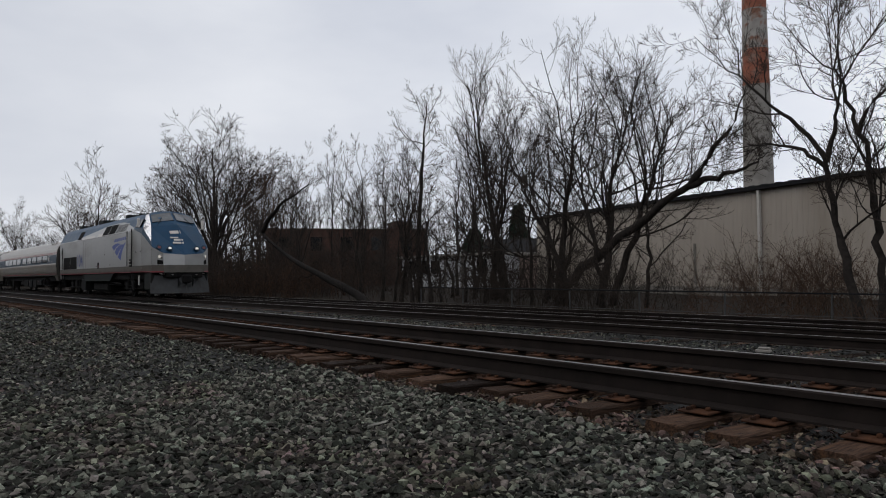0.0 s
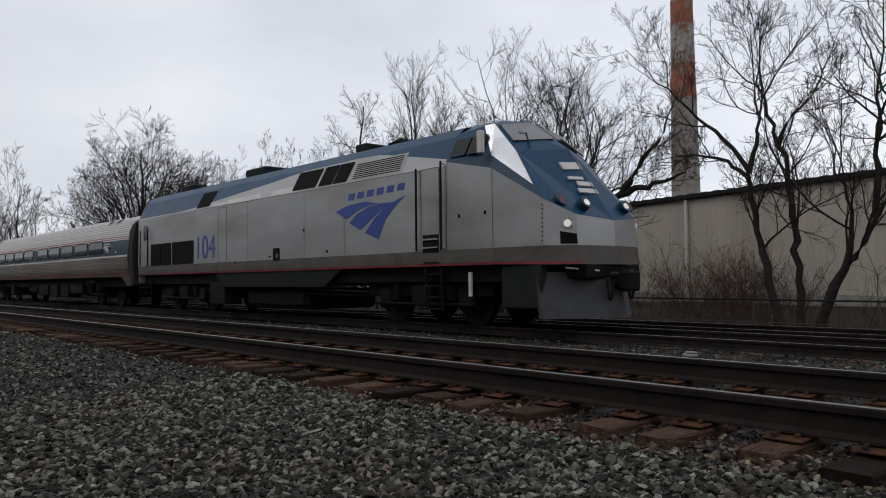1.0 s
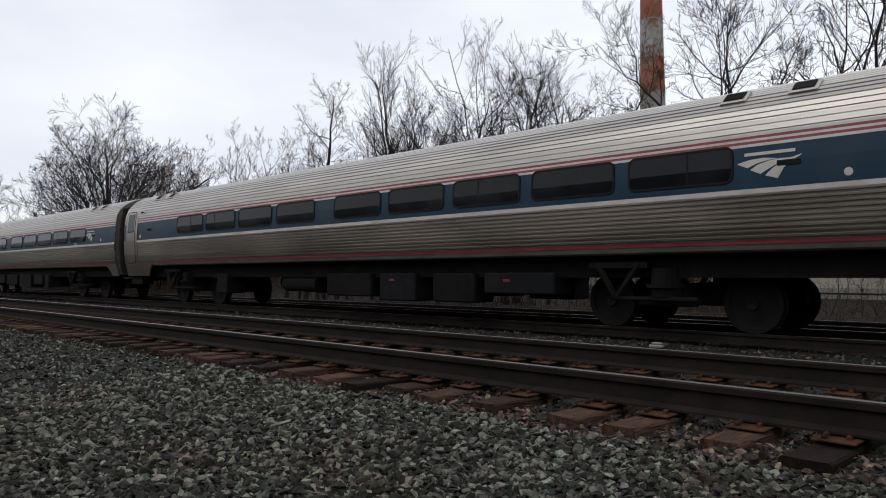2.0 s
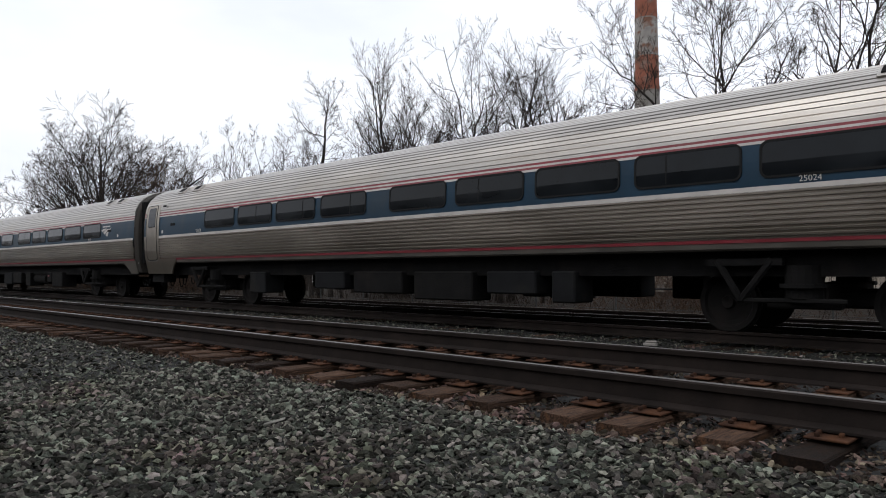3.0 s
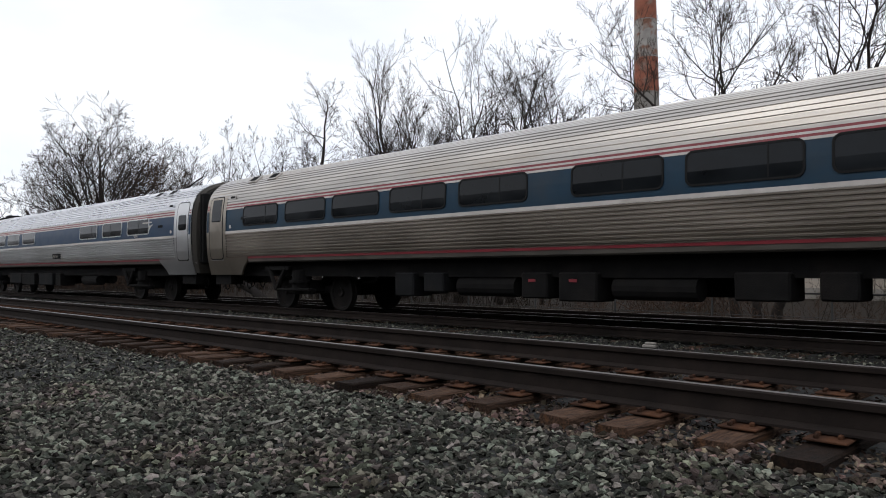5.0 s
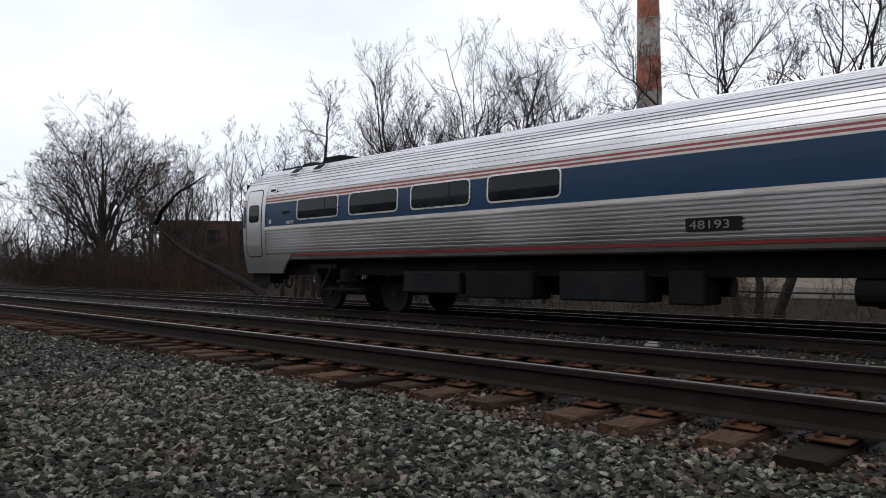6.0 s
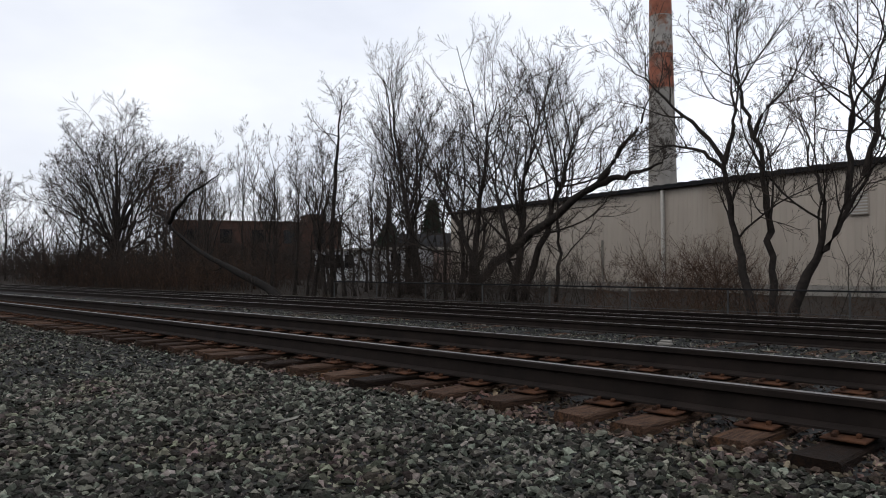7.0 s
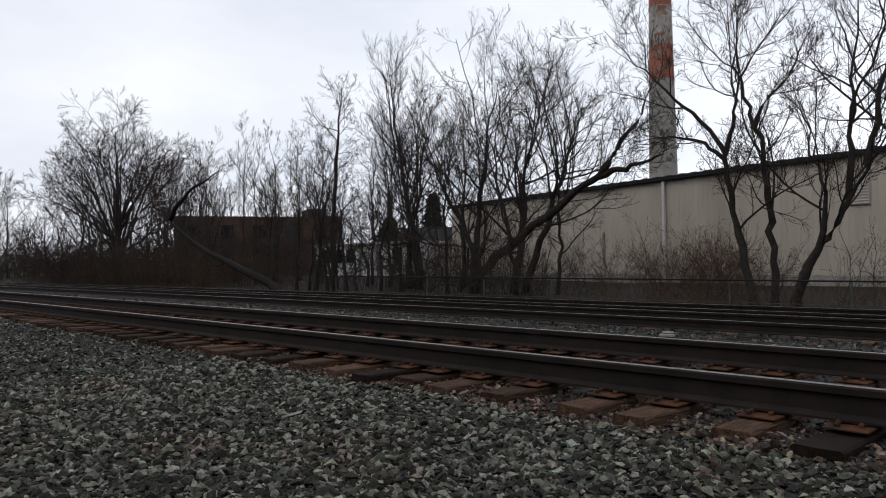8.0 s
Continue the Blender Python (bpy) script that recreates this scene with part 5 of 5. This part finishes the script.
def locomotive():
    eng = thing("locomotive", "silver and blue diesel locomotive with a sloping nose and lit headlamps", "locomotive")
    X = lambda u: u - L0
    us = np.linspace(0.48, 17.95, 60)
    for s in (-1, 1):
        verts, faces = [], []
        for u in us:
            w = wave(u)
            verts += [(X(u), s * loco_y(z), z) for z in (1.62, 3.42, w)]
        for i in range(len(us) - 1):
            for j in range(2):
                f = (i * 3 + j, i * 3 + 3 + j, i * 3 + 4 + j, i * 3 + 1 + j)
                faces.append(f if s < 0 else f[::-1])
        put("body_side", mesh_of("body_side", verts, faces, M_SILVER), eng, "silver grey body side")
        verts, faces = [], []
        for u in us:
            w = wave(u)
            verts += [(X(u), s * loco_y(w), w), (X(u), s * loco_y(4.07), 4.07), (X(u), s * 0.95, 4.30), (X(u), s * 0.30, 4.44), (X(u), 0, 4.45)]
        for i in range(len(us) - 1):
            for j in range(4):
                f = (i * 5 + j, i * 5 + 5 + j, i * 5 + 6 + j, i * 5 + 1 + j)
                faces.append(f if s < 0 else f[::-1])
        put("roof_side", mesh_of("roof_side", verts, faces, M_ROOFBLUE), eng, "slate blue roof")
        band("sill_band", X(0.48), X(19.3), 1.34, 1.62, s, M_TAUPE, eng, off=0.0, at=loco_y)
        band("red_line", X(0.48), X(19.6), 1.29, 1.335, s, M_RED, eng, off=0.006, at=loco_y)
        # light streaks along the crease
        band("pale_streak", X(6.9), X(7.7), 3.425, 3.52, s, M_WHITE, eng, off=0.005, at=loco_y)
        band("pale_streak", X(7.85), X(9.9), 3.43, 3.58, s, M_WHITE, eng, off=0.005, at=loco_y)
        band("pale_streak", X(10.6), X(12.1), 3.43, 3.60, s, M_WHITE, eng, off=0.005, at=loco_y)
        # hull between the trucks
        verts = [(X(a), s * y, z) for y, zs in ((1.47, None), (1.0, None)) for a, z in ((6.9, 1.30), (14.0, 1.30), (13.2, 0.85), (7.55, 0.85))]
        put("skirt", mesh_of("skirt", verts, [(0, 1, 2, 3), (3, 2, 6, 7), (0, 3, 7, 4), (1, 5, 6, 2)], M_SKIRT), eng, "sooty dark skirt")
        # grilles high on the side
        for a, b in ((5.62, 6.58), (11.7, 12.85), (13.0, 13.6), (13.66, 14.25)):
            patch("intake_grille", X(a), X(b), 3.47, 3.99, 0.02, s, M_GRILLE, eng, off=0.012, at=loco_y, lean=0.12)
        louvre = patch("louvre_panel", X(14.42), X(16.42), 3.46, 3.93, 0.02, s, M_SILVER, eng, off=0.010, at=loco_y, lean=0.10)
        for k in range(8):
            z = 3.50 + k * 0.052
            band("slat", X(14.52), X(16.36), z, z + 0.026, s, M_GRILLE, louvre, off=0.016, at=loco_y)
        for a, b in ((1.75, 2.65), (2.68, 3.58), (3.68, 4.55), (4.58, 5.44)):
            grille = patch("rear_grille", X(a), X(b), 1.63, 2.42, 0.03, s, M_GRILLE, eng, off=0.012, at=loco_y)
            for k in range(9):
                band("slat", X(a + 0.03), X(b - 0.03), 1.69 + k * 0.082, 1.705 + k * 0.082, s, M_UNDER, grille, off=0.016, at=loco_y)
        lettering("104", X(5.56) if s < 0 else X(7.09), 1.78, 0.79, s, M_MARKBLUE, eng, loco_y, squeeze=0.93)
        ring("access_panel_edge", X(7.27), X(7.84), 1.63, 3.34, 0.02, 0.012, s, M_TAUPE, eng, off=0.005, at=loco_y)
        port = patch("fuel_port", X(10.70), X(11.08), 1.58, 1.94, 0.06, s, M_GRILLE, eng, off=0.006, at=loco_y)
        part("filler_cap", rod(bmesh.new(), (X(10.94), s * 1.50, 1.72), (X(10.94), s * 1.535, 1.72), 0.075, 12), M_REDLENS, port)
        patch("small_vent", X(10.45), X(10.6), 1.69, 1.73, 0.01, s, M_GRILLE, eng, off=0.006, at=loco_y)
        for u, z in ((8.4, 1.56), (13.4, 1.72), (18.3, 2.28), (19.05, 2.3), (12.3, 2.32)):
            patch("latch", X(u), X(u) + 0.07, z, z + 0.08, 0.03, s, M_GRILLE, eng, off=0.008, at=loco_y)
        # seams between the body panels, and their rivets
        for u, z0, z1 in ((9.2, 1.64, 3.40), (12.35, 1.64, 3.40), (14.2, 1.64, 3.40), (17.94, 1.64, 3.48), (19.28, 1.64, 3.20)):
            band("panel_seam", X(u), X(u) + 0.012, z0, z1, s, M_TAUPE, eng, off=0.004, at=loco_y)
        band("panel_seam", X(5.5), X(17.1), 3.405, 3.418, s, M_TAUPE, eng, off=0.004, at=loco_y)
        for k in range(9):
            patch("rivet", X(20.44), X(20.44) + 0.03, 1.70 + k * 0.085, 1.73 + k * 0.085, 0.012, s, M_TAUPE, eng, off=0.006, at=lambda z: 1.405)
        # emblem: plain bars and three blades
        for k in range(6):
            a = 14.37 + k * 0.385
            patch("emblem_bar", X(a), X(a) + 0.25, 2.98 + k * 0.012, 3.14 + k * 0.012, 0.01, s, M_MARKBLUE, eng, off=0.008, at=loco_y, lean=0.25 if s < 0 else -0.25)
        emblem(eng, X(16.62), 1.97, 1.0, s, M_MARKBLUE, loco_y)
        # cab door, handrails and steps
        door = patch("cab_door", X(17.14), X(17.72), 1.98, 3.41, 0.03, s, M_SILVER, eng, off=0.010, at=lambda z: 1.52)
        ring("door_seal", X(17.14), X(17.72), 1.98, 3.41, 0.03, 0.012, s, M_TAUPE, door, off=0.013, at=lambda z: 1.52)
        recess = patch("step_recess", X(17.18), X(17.70), 1.58, 1.98, 0.02, s, M_UNDER, eng, off=0.006, at=loco_y)
        for z in (1.68, 1.86):
            part("tread", solid(bmesh.new(), (X(17.2), s * 1.53 - 0.03, z), (X(17.68), s * 1.53 + 0.03, z + 0.03)), M_STAINLESS, recess)
        for u, z0, z1 in ((17.05, 1.62, 3.45), (17.86, 1.62, 3.52), (0.86, 1.62, 3.0), (1.60, 1.62, 3.05)):
            rail = part("handrail", rod(bmesh.new(), (X(u), s * 1.60, z0), (X(u), s * 1.60, z1), 0.024, 8), M_BOX, eng, "dark steel handrail")
            for z in (z0 + 0.05, z1 - 0.05):
                part("bracket", rod(bmesh.new(), (X(u), s * 1.50, z), (X(u), s * 1.60, z), 0.016, 6), M_STAINLESS, rail)
        rear = patch("rear_door", X(0.92), X(1.5), 1.66, 3.2, 0.03, s, M_SILVER, eng, off=0.010, at=loco_y)
        patch("door_window", X(1.04), X(1.42), 2.60, 3.16, 0.04, s, M_GLASS, rear, off=0.016, at=loco_y)
        for u0, u1, z1 in ((17.2, 17.7, 1.5), (1.08, 1.58, 1.42)):
            bm = bmesh.new()
            for u in (u0, u1):
                rod(bm, (X(u), s * 1.42, 0.34), (X(u), s * 1.48, z1), 0.025, 6)
            for k in range(5):
                solid(bm, (X(u0), s * 1.45 - 0.08, 0.36 + k * (z1 - 0.5) / 4), (X(u1), s * 1.45 + 0.08, 0.385 + k * (z1 - 0.5) / 4))
            part("ladder", bm, M_BOX, eng, "steel boarding steps")
        # cab side window in two panes, and its mirror
        for a, b in ((18.02, 18.48), (18.53, 18.92)):
            pane = patch("cab_window", X(a), X(b), 3.58, 3.97, 0.03, s, M_GLASS, eng, off=0.055, deep=0.07, at=loco_y, lean=0.15)
        mirror = part("mirror", solid(bmesh.new(), (X(19.0), s * 1.62 - 0.05, 3.52), (X(19.16), s * 1.62 + 0.05, 3.98), 0.02), M_WHITE, eng, "pale mirror housing")
        # under the body
        part("battery_box", solid(bmesh.new(), (X(6.5), s * 1.15 - 0.3, 0.29), (X(7.55), s * 1.15 + 0.3, 0.98), 0.03), M_BOX, eng)
        part("front_skirt", solid(bmesh.new(), (X(19.4), s * 1.30 - 0.12, 0.42), (X(20.42), s * 1.30 + 0.08, 1.28), 0.03), M_SKIRT, eng)
        part("sand_pipe", rod(bmesh.new(), (X(18.55), s * 1.42, 0.65), (X(18.55), s * 1.42, 1.15), 0.045, 8), M_PIPE, eng)
        bm = bmesh.new()
        rod(bm, (X(12.0), s * 1.3, 0.80), (X(14.9), s * 1.3, 0.72), 0.03, 6)
        rod(bm, (X(12.0), s * 1.2, 0.66), (X(14.9), s * 1.2, 0.62), 0.025, 6)
        part("brake_pipes", bm, M_UNDER, eng)
    # rear wall, fuel tank, belly
    back = [(1.50, 1.0), (1.52, 1.40), (1.52, 3.42), (1.24, 4.02), (0.95, 4.30), (0.30, 4.44)]
    back += [(-y, z) for y, z in reversed(back)]
    put("rear_wall", mesh_of("rear_wall", [(X(0.485), y, z) for y, z in back], [tuple(range(len(back)))], M_SILVER), eng)
    bm = bmesh.new()
    for i in range(4):
        solid(bm, (X(0.10 + i * 0.09), -0.6, 1.2), (X(0.16 + i * 0.09), 0.6, 3.3), 0.02)
    part("diaphragm", bm, M_RUBBER, eng)
    part("belly", solid(bmesh.new(), (X(0.6), -1.3, 0.95), (X(20.4), 1.3, 1.45)), M_UNDER, eng)
    part("fuel_tank", solid(bmesh.new(), (X(8.6), -1.25, 0.22), (X(12.0), 1.25, 0.80), 0.14), M_UNDER, eng)
    part("coupler", solid(bmesh.new(), (X(-0.1), -0.15, 0.72), (X(0.6), 0.15, 0.98), 0.04), M_UNDER, eng)
    for u in (3.95, 16.75):
        truck(eng, X(u), 1.37, LOCO_WHEEL, 0.508, True)
    # roof fittings
    for u, w, h in ((2.6, 0.9, 0.12), (7.6, 1.3, 0.16), (13.6, 0.5, 0.13)):
        part("roof_vent", solid(bmesh.new(), (X(u), -0.75, 4.34), (X(u + w), 0.75, 4.44 + h), 0.04), M_SKIRT, eng)
    part("antenna_pod", rod(bmesh.new(), (X(16.9), 0.2, 4.43), (X(16.9), 0.2, 4.58), 0.16, 14, 0.10), M_SKIRT, eng)
    horn = bmesh.new()
    for k in range(3):
        rod(horn, (X(14.6), -0.3 + 0.16 * k, 4.53), (X(15.0), -0.3 + 0.16 * k, 4.55), 0.03, 8, 0.07)
    solid(horn, (X(14.5), -0.36, 4.43), (X(14.62), 0.1, 4.53))
    part("horn", horn, M_SKIRT, eng)

    # nose: facets from the cab to the tip
    def facet(name, pts, m, label="", both=True):
        for s in ((-1, 1) if both else (-1,)):
            verts = [(X(u), s * y, z) for u, y, z in pts]
            face = tuple(range(len(pts)))
            put(name, mesh_of(name, verts, [face if s < 0 else face[::-1]], m), eng, label)

    cab, belt, brow, chin = (17.95, 1.52, 3.50), (19.25, 1.52, 3.22), (18.75, 1.15, 4.20), (20.48, 1.38, 2.50)
    ctop, tip, tipc = (18.75, 0.0, 4.44), (20.93, 0.98, 2.20), (21.08, 0.0, 2.12)
    wlow, wlowc, wtop = (19.62, 1.16, 3.55), (20.02, 0.0, 3.66), (18.95, 1.06, 4.22)
    crest, glint = (18.95, 0.0, 4.42), (20.20, 1.34, 2.80)
    post = (19.18, 1.42, 3.50)
    facet("nose_side", [(17.95, 1.52, 1.62), (19.3, 1.52, 1.62), belt, cab], M_SILVER)
    facet("nose_side", [(19.3, 1.52, 1.62), (20.48, 1.40, 1.62), chin, belt], M_SILVER)
    facet("nose_cheek", [(20.48, 1.40, 1.62), (20.98, 0.98, 1.62), tip, chin], M_SILVER)
    facet("nose_front", [(20.98, 0.98, 1.62), (21.12, 0.0, 1.62), tipc, tip], M_SILVER, "silver grey nose front")
    facet("nose_sill", [(19.3, 1.50, 1.30), (20.48, 1.40, 1.26), (20.48, 1.402, 1.62), (19.3, 1.522, 1.62)], M_TAUPE)
    facet("nose_sill", [(20.48, 1.40, 1.26), (21.02, 0.98, 1.26), (20.98, 0.98, 1.62), (20.48, 1.40, 1.62)], M_TAUPE)
    facet("nose_sill", [(21.02, 0.98, 1.26), (21.16, 0.0, 1.26), (21.12, 0.0, 1.62), (20.98, 0.98, 1.62)], M_TAUPE)
    facet("nose_red_line", [(19.3, 1.515, 1.29), (20.49, 1.412, 1.27), (20.49, 1.412, 1.325), (19.3, 1.52, 1.335)], M_RED)
    facet("nose_red_line", [(20.49, 1.412, 1.27), (21.04, 0.985, 1.27), (21.035, 0.985, 1.325), (20.49, 1.412, 1.325)], M_RED)
    facet("cab_side", [cab, post, brow, (17.95, 1.20, 4.10)], M_ROOFBLUE, "slate blue cab side")
    facet("blue_wedge", [cab, belt, post], M_BLUE, "dark blue wedge along the nose")
    facet("cab_roof", [(17.95, 1.20, 4.10), brow, (18.75, 0.62, 4.38), (17.95, 0.62, 4.40)], M_ROOFBLUE)
    facet("cab_roof", [(17.95, 0.62, 4.40), (18.75, 0.62, 4.38), ctop, (17.95, 0.0, 4.45)], M_ROOFBLUE)
    facet("blue_wedge", [belt, chin, glint, post], M_BLUE, "dark blue wedge along the nose")
    facet("bright_facet", [post, glint, wlow], M_BRIGHT, "polished silver facet beside the windscreen")
    facet("bright_facet", [post, wlow, wtop, brow], M_BRIGHT, "polished silver facet beside the windscreen")
    facet("windscreen_frame", [wtop, wlow, wlowc, crest], M_ROOFBLUE)
    facet("windscreen_frame", [brow, wtop, crest, ctop, (18.75, 0.62, 4.38)], M_ROOFBLUE)
    facet("nose_top", [wlow, glint, chin, tip], M_ROOFBLUE, "slate blue nose top")
    facet("nose_top", [wlow, tip, tipc, wlowc], M_ROOFBLUE, "slate blue nose top")

    def on(a, b, c, d, fu, fv, lift):
        """A point on the facet a-b-c-d, lifted off it."""
        a, b, c, d = map(Vector, (a, b, c, d))
        p = (a.lerp(b, fu)).lerp(d.lerp(c, fu), fv)
        n = (b - a).cross(d - a).normalized()
        n = n if n.x + n.z > 0 else -n
        return p + n * lift

    def quad(name, corners, area, m, s, lift, label="", deep=0.03):
        fu0, fu1, fv0, fv1 = area
        pts = [on(*corners, fu, fv, h) for h in (lift, lift - deep) for fu, fv in ((fu0, fv0), (fu1, fv0), (fu1, fv1), (fu0, fv1))]
        verts = [(X(p.x), s * p.y, p.z) for p in pts]
        return put(name, mesh_of(name, verts, [(0, 1, 2, 3), (0, 4, 5, 1), (1, 5, 6, 2), (2, 6, 7, 3), (3, 7, 4, 0)], m), eng, label)

    for s in (-1, 1):
        screen = (wlow, wlowc, crest, wtop)
        quad("windscreen", screen, (0.07, 0.94, 0.30, 0.88), M_SCREEN, s, 0.05, "greyish windscreen pane", deep=0.06)
        bm = bmesh.new()
        p, q = on(*screen, 0.25, 0.02, 0.06), on(*screen, 0.50, 0.55, 0.05)
        rod(bm, (X(p.x), s * p.y, p.z), (X(q.x), s * q.y, q.z), 0.014, 6)
        part("wiper", bm, M_RUBBER, eng)
        hood = (tip, tipc, wlowc, wlow)
        for place, m in (((20.90, 0.66, 2.42), M_LAMP), ((20.66, 1.10, 2.47), M_REDLENS)):
            p = Vector(place)
            ob = part("headlamp", rod(bmesh.new(), (X(p.x) - 0.08, s * p.y, p.z - 0.03), (X(p.x) + 0.05, s * p.y, p.z + 0.02), 0.075, 16), m, eng, "lit round headlamp" if m is M_LAMP else "red marker lamp")
            part("lamp_bezel", rod(bmesh.new(), (X(p.x) - 0.1, s * p.y, p.z - 0.045), (X(p.x) + 0.03, s * p.y, p.z + 0.035), 0.135, 16), M_BLUE, ob)
        quad("number_board", hood, (0.62, 0.97, 0.70, 0.80), M_WHITE, s, 0.012, "pale number board")
        front = ((20.98, 0.98, 1.62), (21.12, 0.0, 1.62), tipc, tip)
        cheek = ((20.48, 1.40, 1.62), (20.98, 0.98, 1.62), tip, chin)
        quad("air_grille", cheek, (0.48, 0.97, 0.04, 0.36), M_GRILLE, s, 0.012)
        p = on(*cheek, 0.72, 0.62, 0.0)
        ditch = part("ditch_lamp", rod(bmesh.new(), (X(p.x) - 0.03, s * (p.y - 0.04), p.z), (X(p.x) + 0.03, s * (p.y + 0.045), p.z), 0.07, 14), M_LAMP, eng, "lit lower headlamp")
        part("lamp_bezel", rod(bmesh.new(), (X(p.x) - 0.03, s * (p.y - 0.05), p.z), (X(p.x) + 0.02, s * (p.y + 0.03), p.z), 0.105, 14), M_STAINLESS, ditch)
        quad("nose_emblem", hood, (0.62, 0.98, 0.36, 0.42), M_WHITE, s, 0.012)
        quad("nose_emblem", hood, (0.70, 0.98, 0.46, 0.52), M_WHITE, s, 0.012)
        quad("nose_emblem", hood, (0.58, 0.90, 0.55, 0.59), M_WHITE, s, 0.012)
        # plough, in two swept plates
        verts = [(X(u), s * y, z) for u, y, z in ((20.30, 1.42, 1.12), (21.15, 0.0, 1.12), (21.36, 0.0, 0.24), (20.50, 1.46, 0.24), (20.20, 1.38, 1.12), (20.95, 0.0, 1.12), (21.16, 0.0, 0.24), (20.37, 1.42, 0.24))]
        put("plough", mesh_of("plough", verts, [(0, 1, 2, 3), (7, 6, 5, 4), (0, 3, 7, 4), (0, 4, 5, 1), (3, 2, 6, 7)], M_PLOUGH), eng, "dusty dark snow plough")
        part("grab_bar", rod(bmesh.new(), (X(20.75), s * 1.1, 1.20), (X(21.12), s * 0.55, 1.14), 0.018, 6), M_STAINLESS, eng)
        put("air_hose", hose_mesh(X(21.22), s * 0.35, 0.98, 0.12, 0.4, 0.025), eng)
    bm = bmesh.new()
    solid(bm, (X(20.4), -0.16, 0.80), (X(21.45), 0.16, 1.08), 0.04)
    solid(bm, (X(21.33), -0.24, 0.74), (X(21.55), 0.20, 1.14), 0.05)
    part("coupler", bm, M_UNDER, eng)
    part("buffer_plate", solid(bmesh.new(), (X(20.4), -0.9, 1.0), (X(21.08), 0.9, 1.27), 0.03), M_UNDER, eng)
    TRAIN.append((eng, -L0))


locomotive()
STD = [4.60, 6.72, 8.78, 10.86, 13.53, 15.60, 17.67, 19.66, 21.73]
AMF = [3.35, 5.33, 7.32, 9.30, 11.28, 13.80, 15.75, 17.68, 19.60]
CLUB = [21.18, 19.06, 16.94, 14.78, 7.80, 5.58, 3.40]
coach("grimy stainless steel passenger coach with a blue window band", 12.955, AMF, "", (0, 2), False, 21)
coach("grimy stainless steel passenger coach with a blue window band", 12.955 + 25.91, AMF, "25024", (0, 2), False, 22)
coach("grimy stainless steel passenger coach with a blue window band", 12.955 + 2 * 25.91, AMF, "25097", (0, 2), False, 23)
coach("grimy stainless steel coach with doors at both ends", 12.955 + 3 * 25.91, STD, "", (1, 2), False, 24)
coach("cleaner bright stainless steel coach ending the train", 12.955 + 4 * 25.91 + 0.12, CLUB, "48193", (1, 1), True, 25)


# ---- small things beside the track ----
def trackside():
    marker = thing("track_marker", "small white-painted block beside the main line rail", "marker", pose(-5.90, 10.42, -0.355, 0, 0, 8))
    part("block", solid(bmesh.new(), (-0.11, -0.05, 0.0), (0.11, 0.05, 0.05), 0.012), M_CONC, marker)
    part("cap", solid(bmesh.new(), (-0.07, -0.04, 0.05), (0.10, 0.04, 0.085), 0.012), M_CONC, marker)
    bm = bmesh.new()
    rng = random.Random(3)
    last = None
    for k in range(6):
        ringv = [bm.verts.new((-0.17 + 0.068 * k, 0.016 * math.cos(a) * rng.uniform(0.7, 1.2) * (1 - abs(k - 2.5) / 4), 0.010 * math.sin(a))) for a in (0, 1.57, 3.14, 4.71)]
        if last:
            for j in range(4):
                bm.faces.new((last[j], last[(j + 1) % 4], ringv[(j + 1) % 4], ringv[j]))
        last = ringv
    me = bpy.data.meshes.new("wood_splinter")
    bm.to_mesh(me)
    bm.free()
    me.materials.append(mat("weathered_splinter", (0.20, 0.19, 0.165), 0.9, vary=0.3, scale=30, stretch=(0.3, 3, 3)))
    ob = put("wood_splinter", me)
    ob.matrix_basis = pose(-4.05, 2.55, -0.085, 0, 3, 119)
    tagged(ob, "pale weathered splinter of wood on the gravel", "wood splinter")


trackside()


# ---- motion ----
SPEED, GAP = 28.11, -15.41   # metres a second; the coupling behind the locomotive at 1.5 s


def motions():
    times = [k * 0.25 for k in range(33)]
    for ob, back in TRAIN:
        rows = []
        for t in times:
            x = GAP + SPEED * (t - 1.5) - back + float(np.interp(t, [4.5, 6.0, 6.5, 8.0], [0.0, -0.2, 0.28, 1.4]))
            rows.append((t, pose(x, line_y(12.05, x), -0.131, 0, 0, math.degrees(line_yaw(x)))))
        walk(ob, rows)
    # the wheels roll forward; a row a frame, each a turn short of a quarter
    for ob, x, y, radius, s in WHEELS:
        flip = pose(0, 0, 0, 0, 0, 0 if s < 0 else 180)
        walk(ob, [(k / FPS, pose(x, y, radius, 0, (84.0 * k) % 360, 0) @ flip) for k in range(8 * FPS + 1)])


motions()
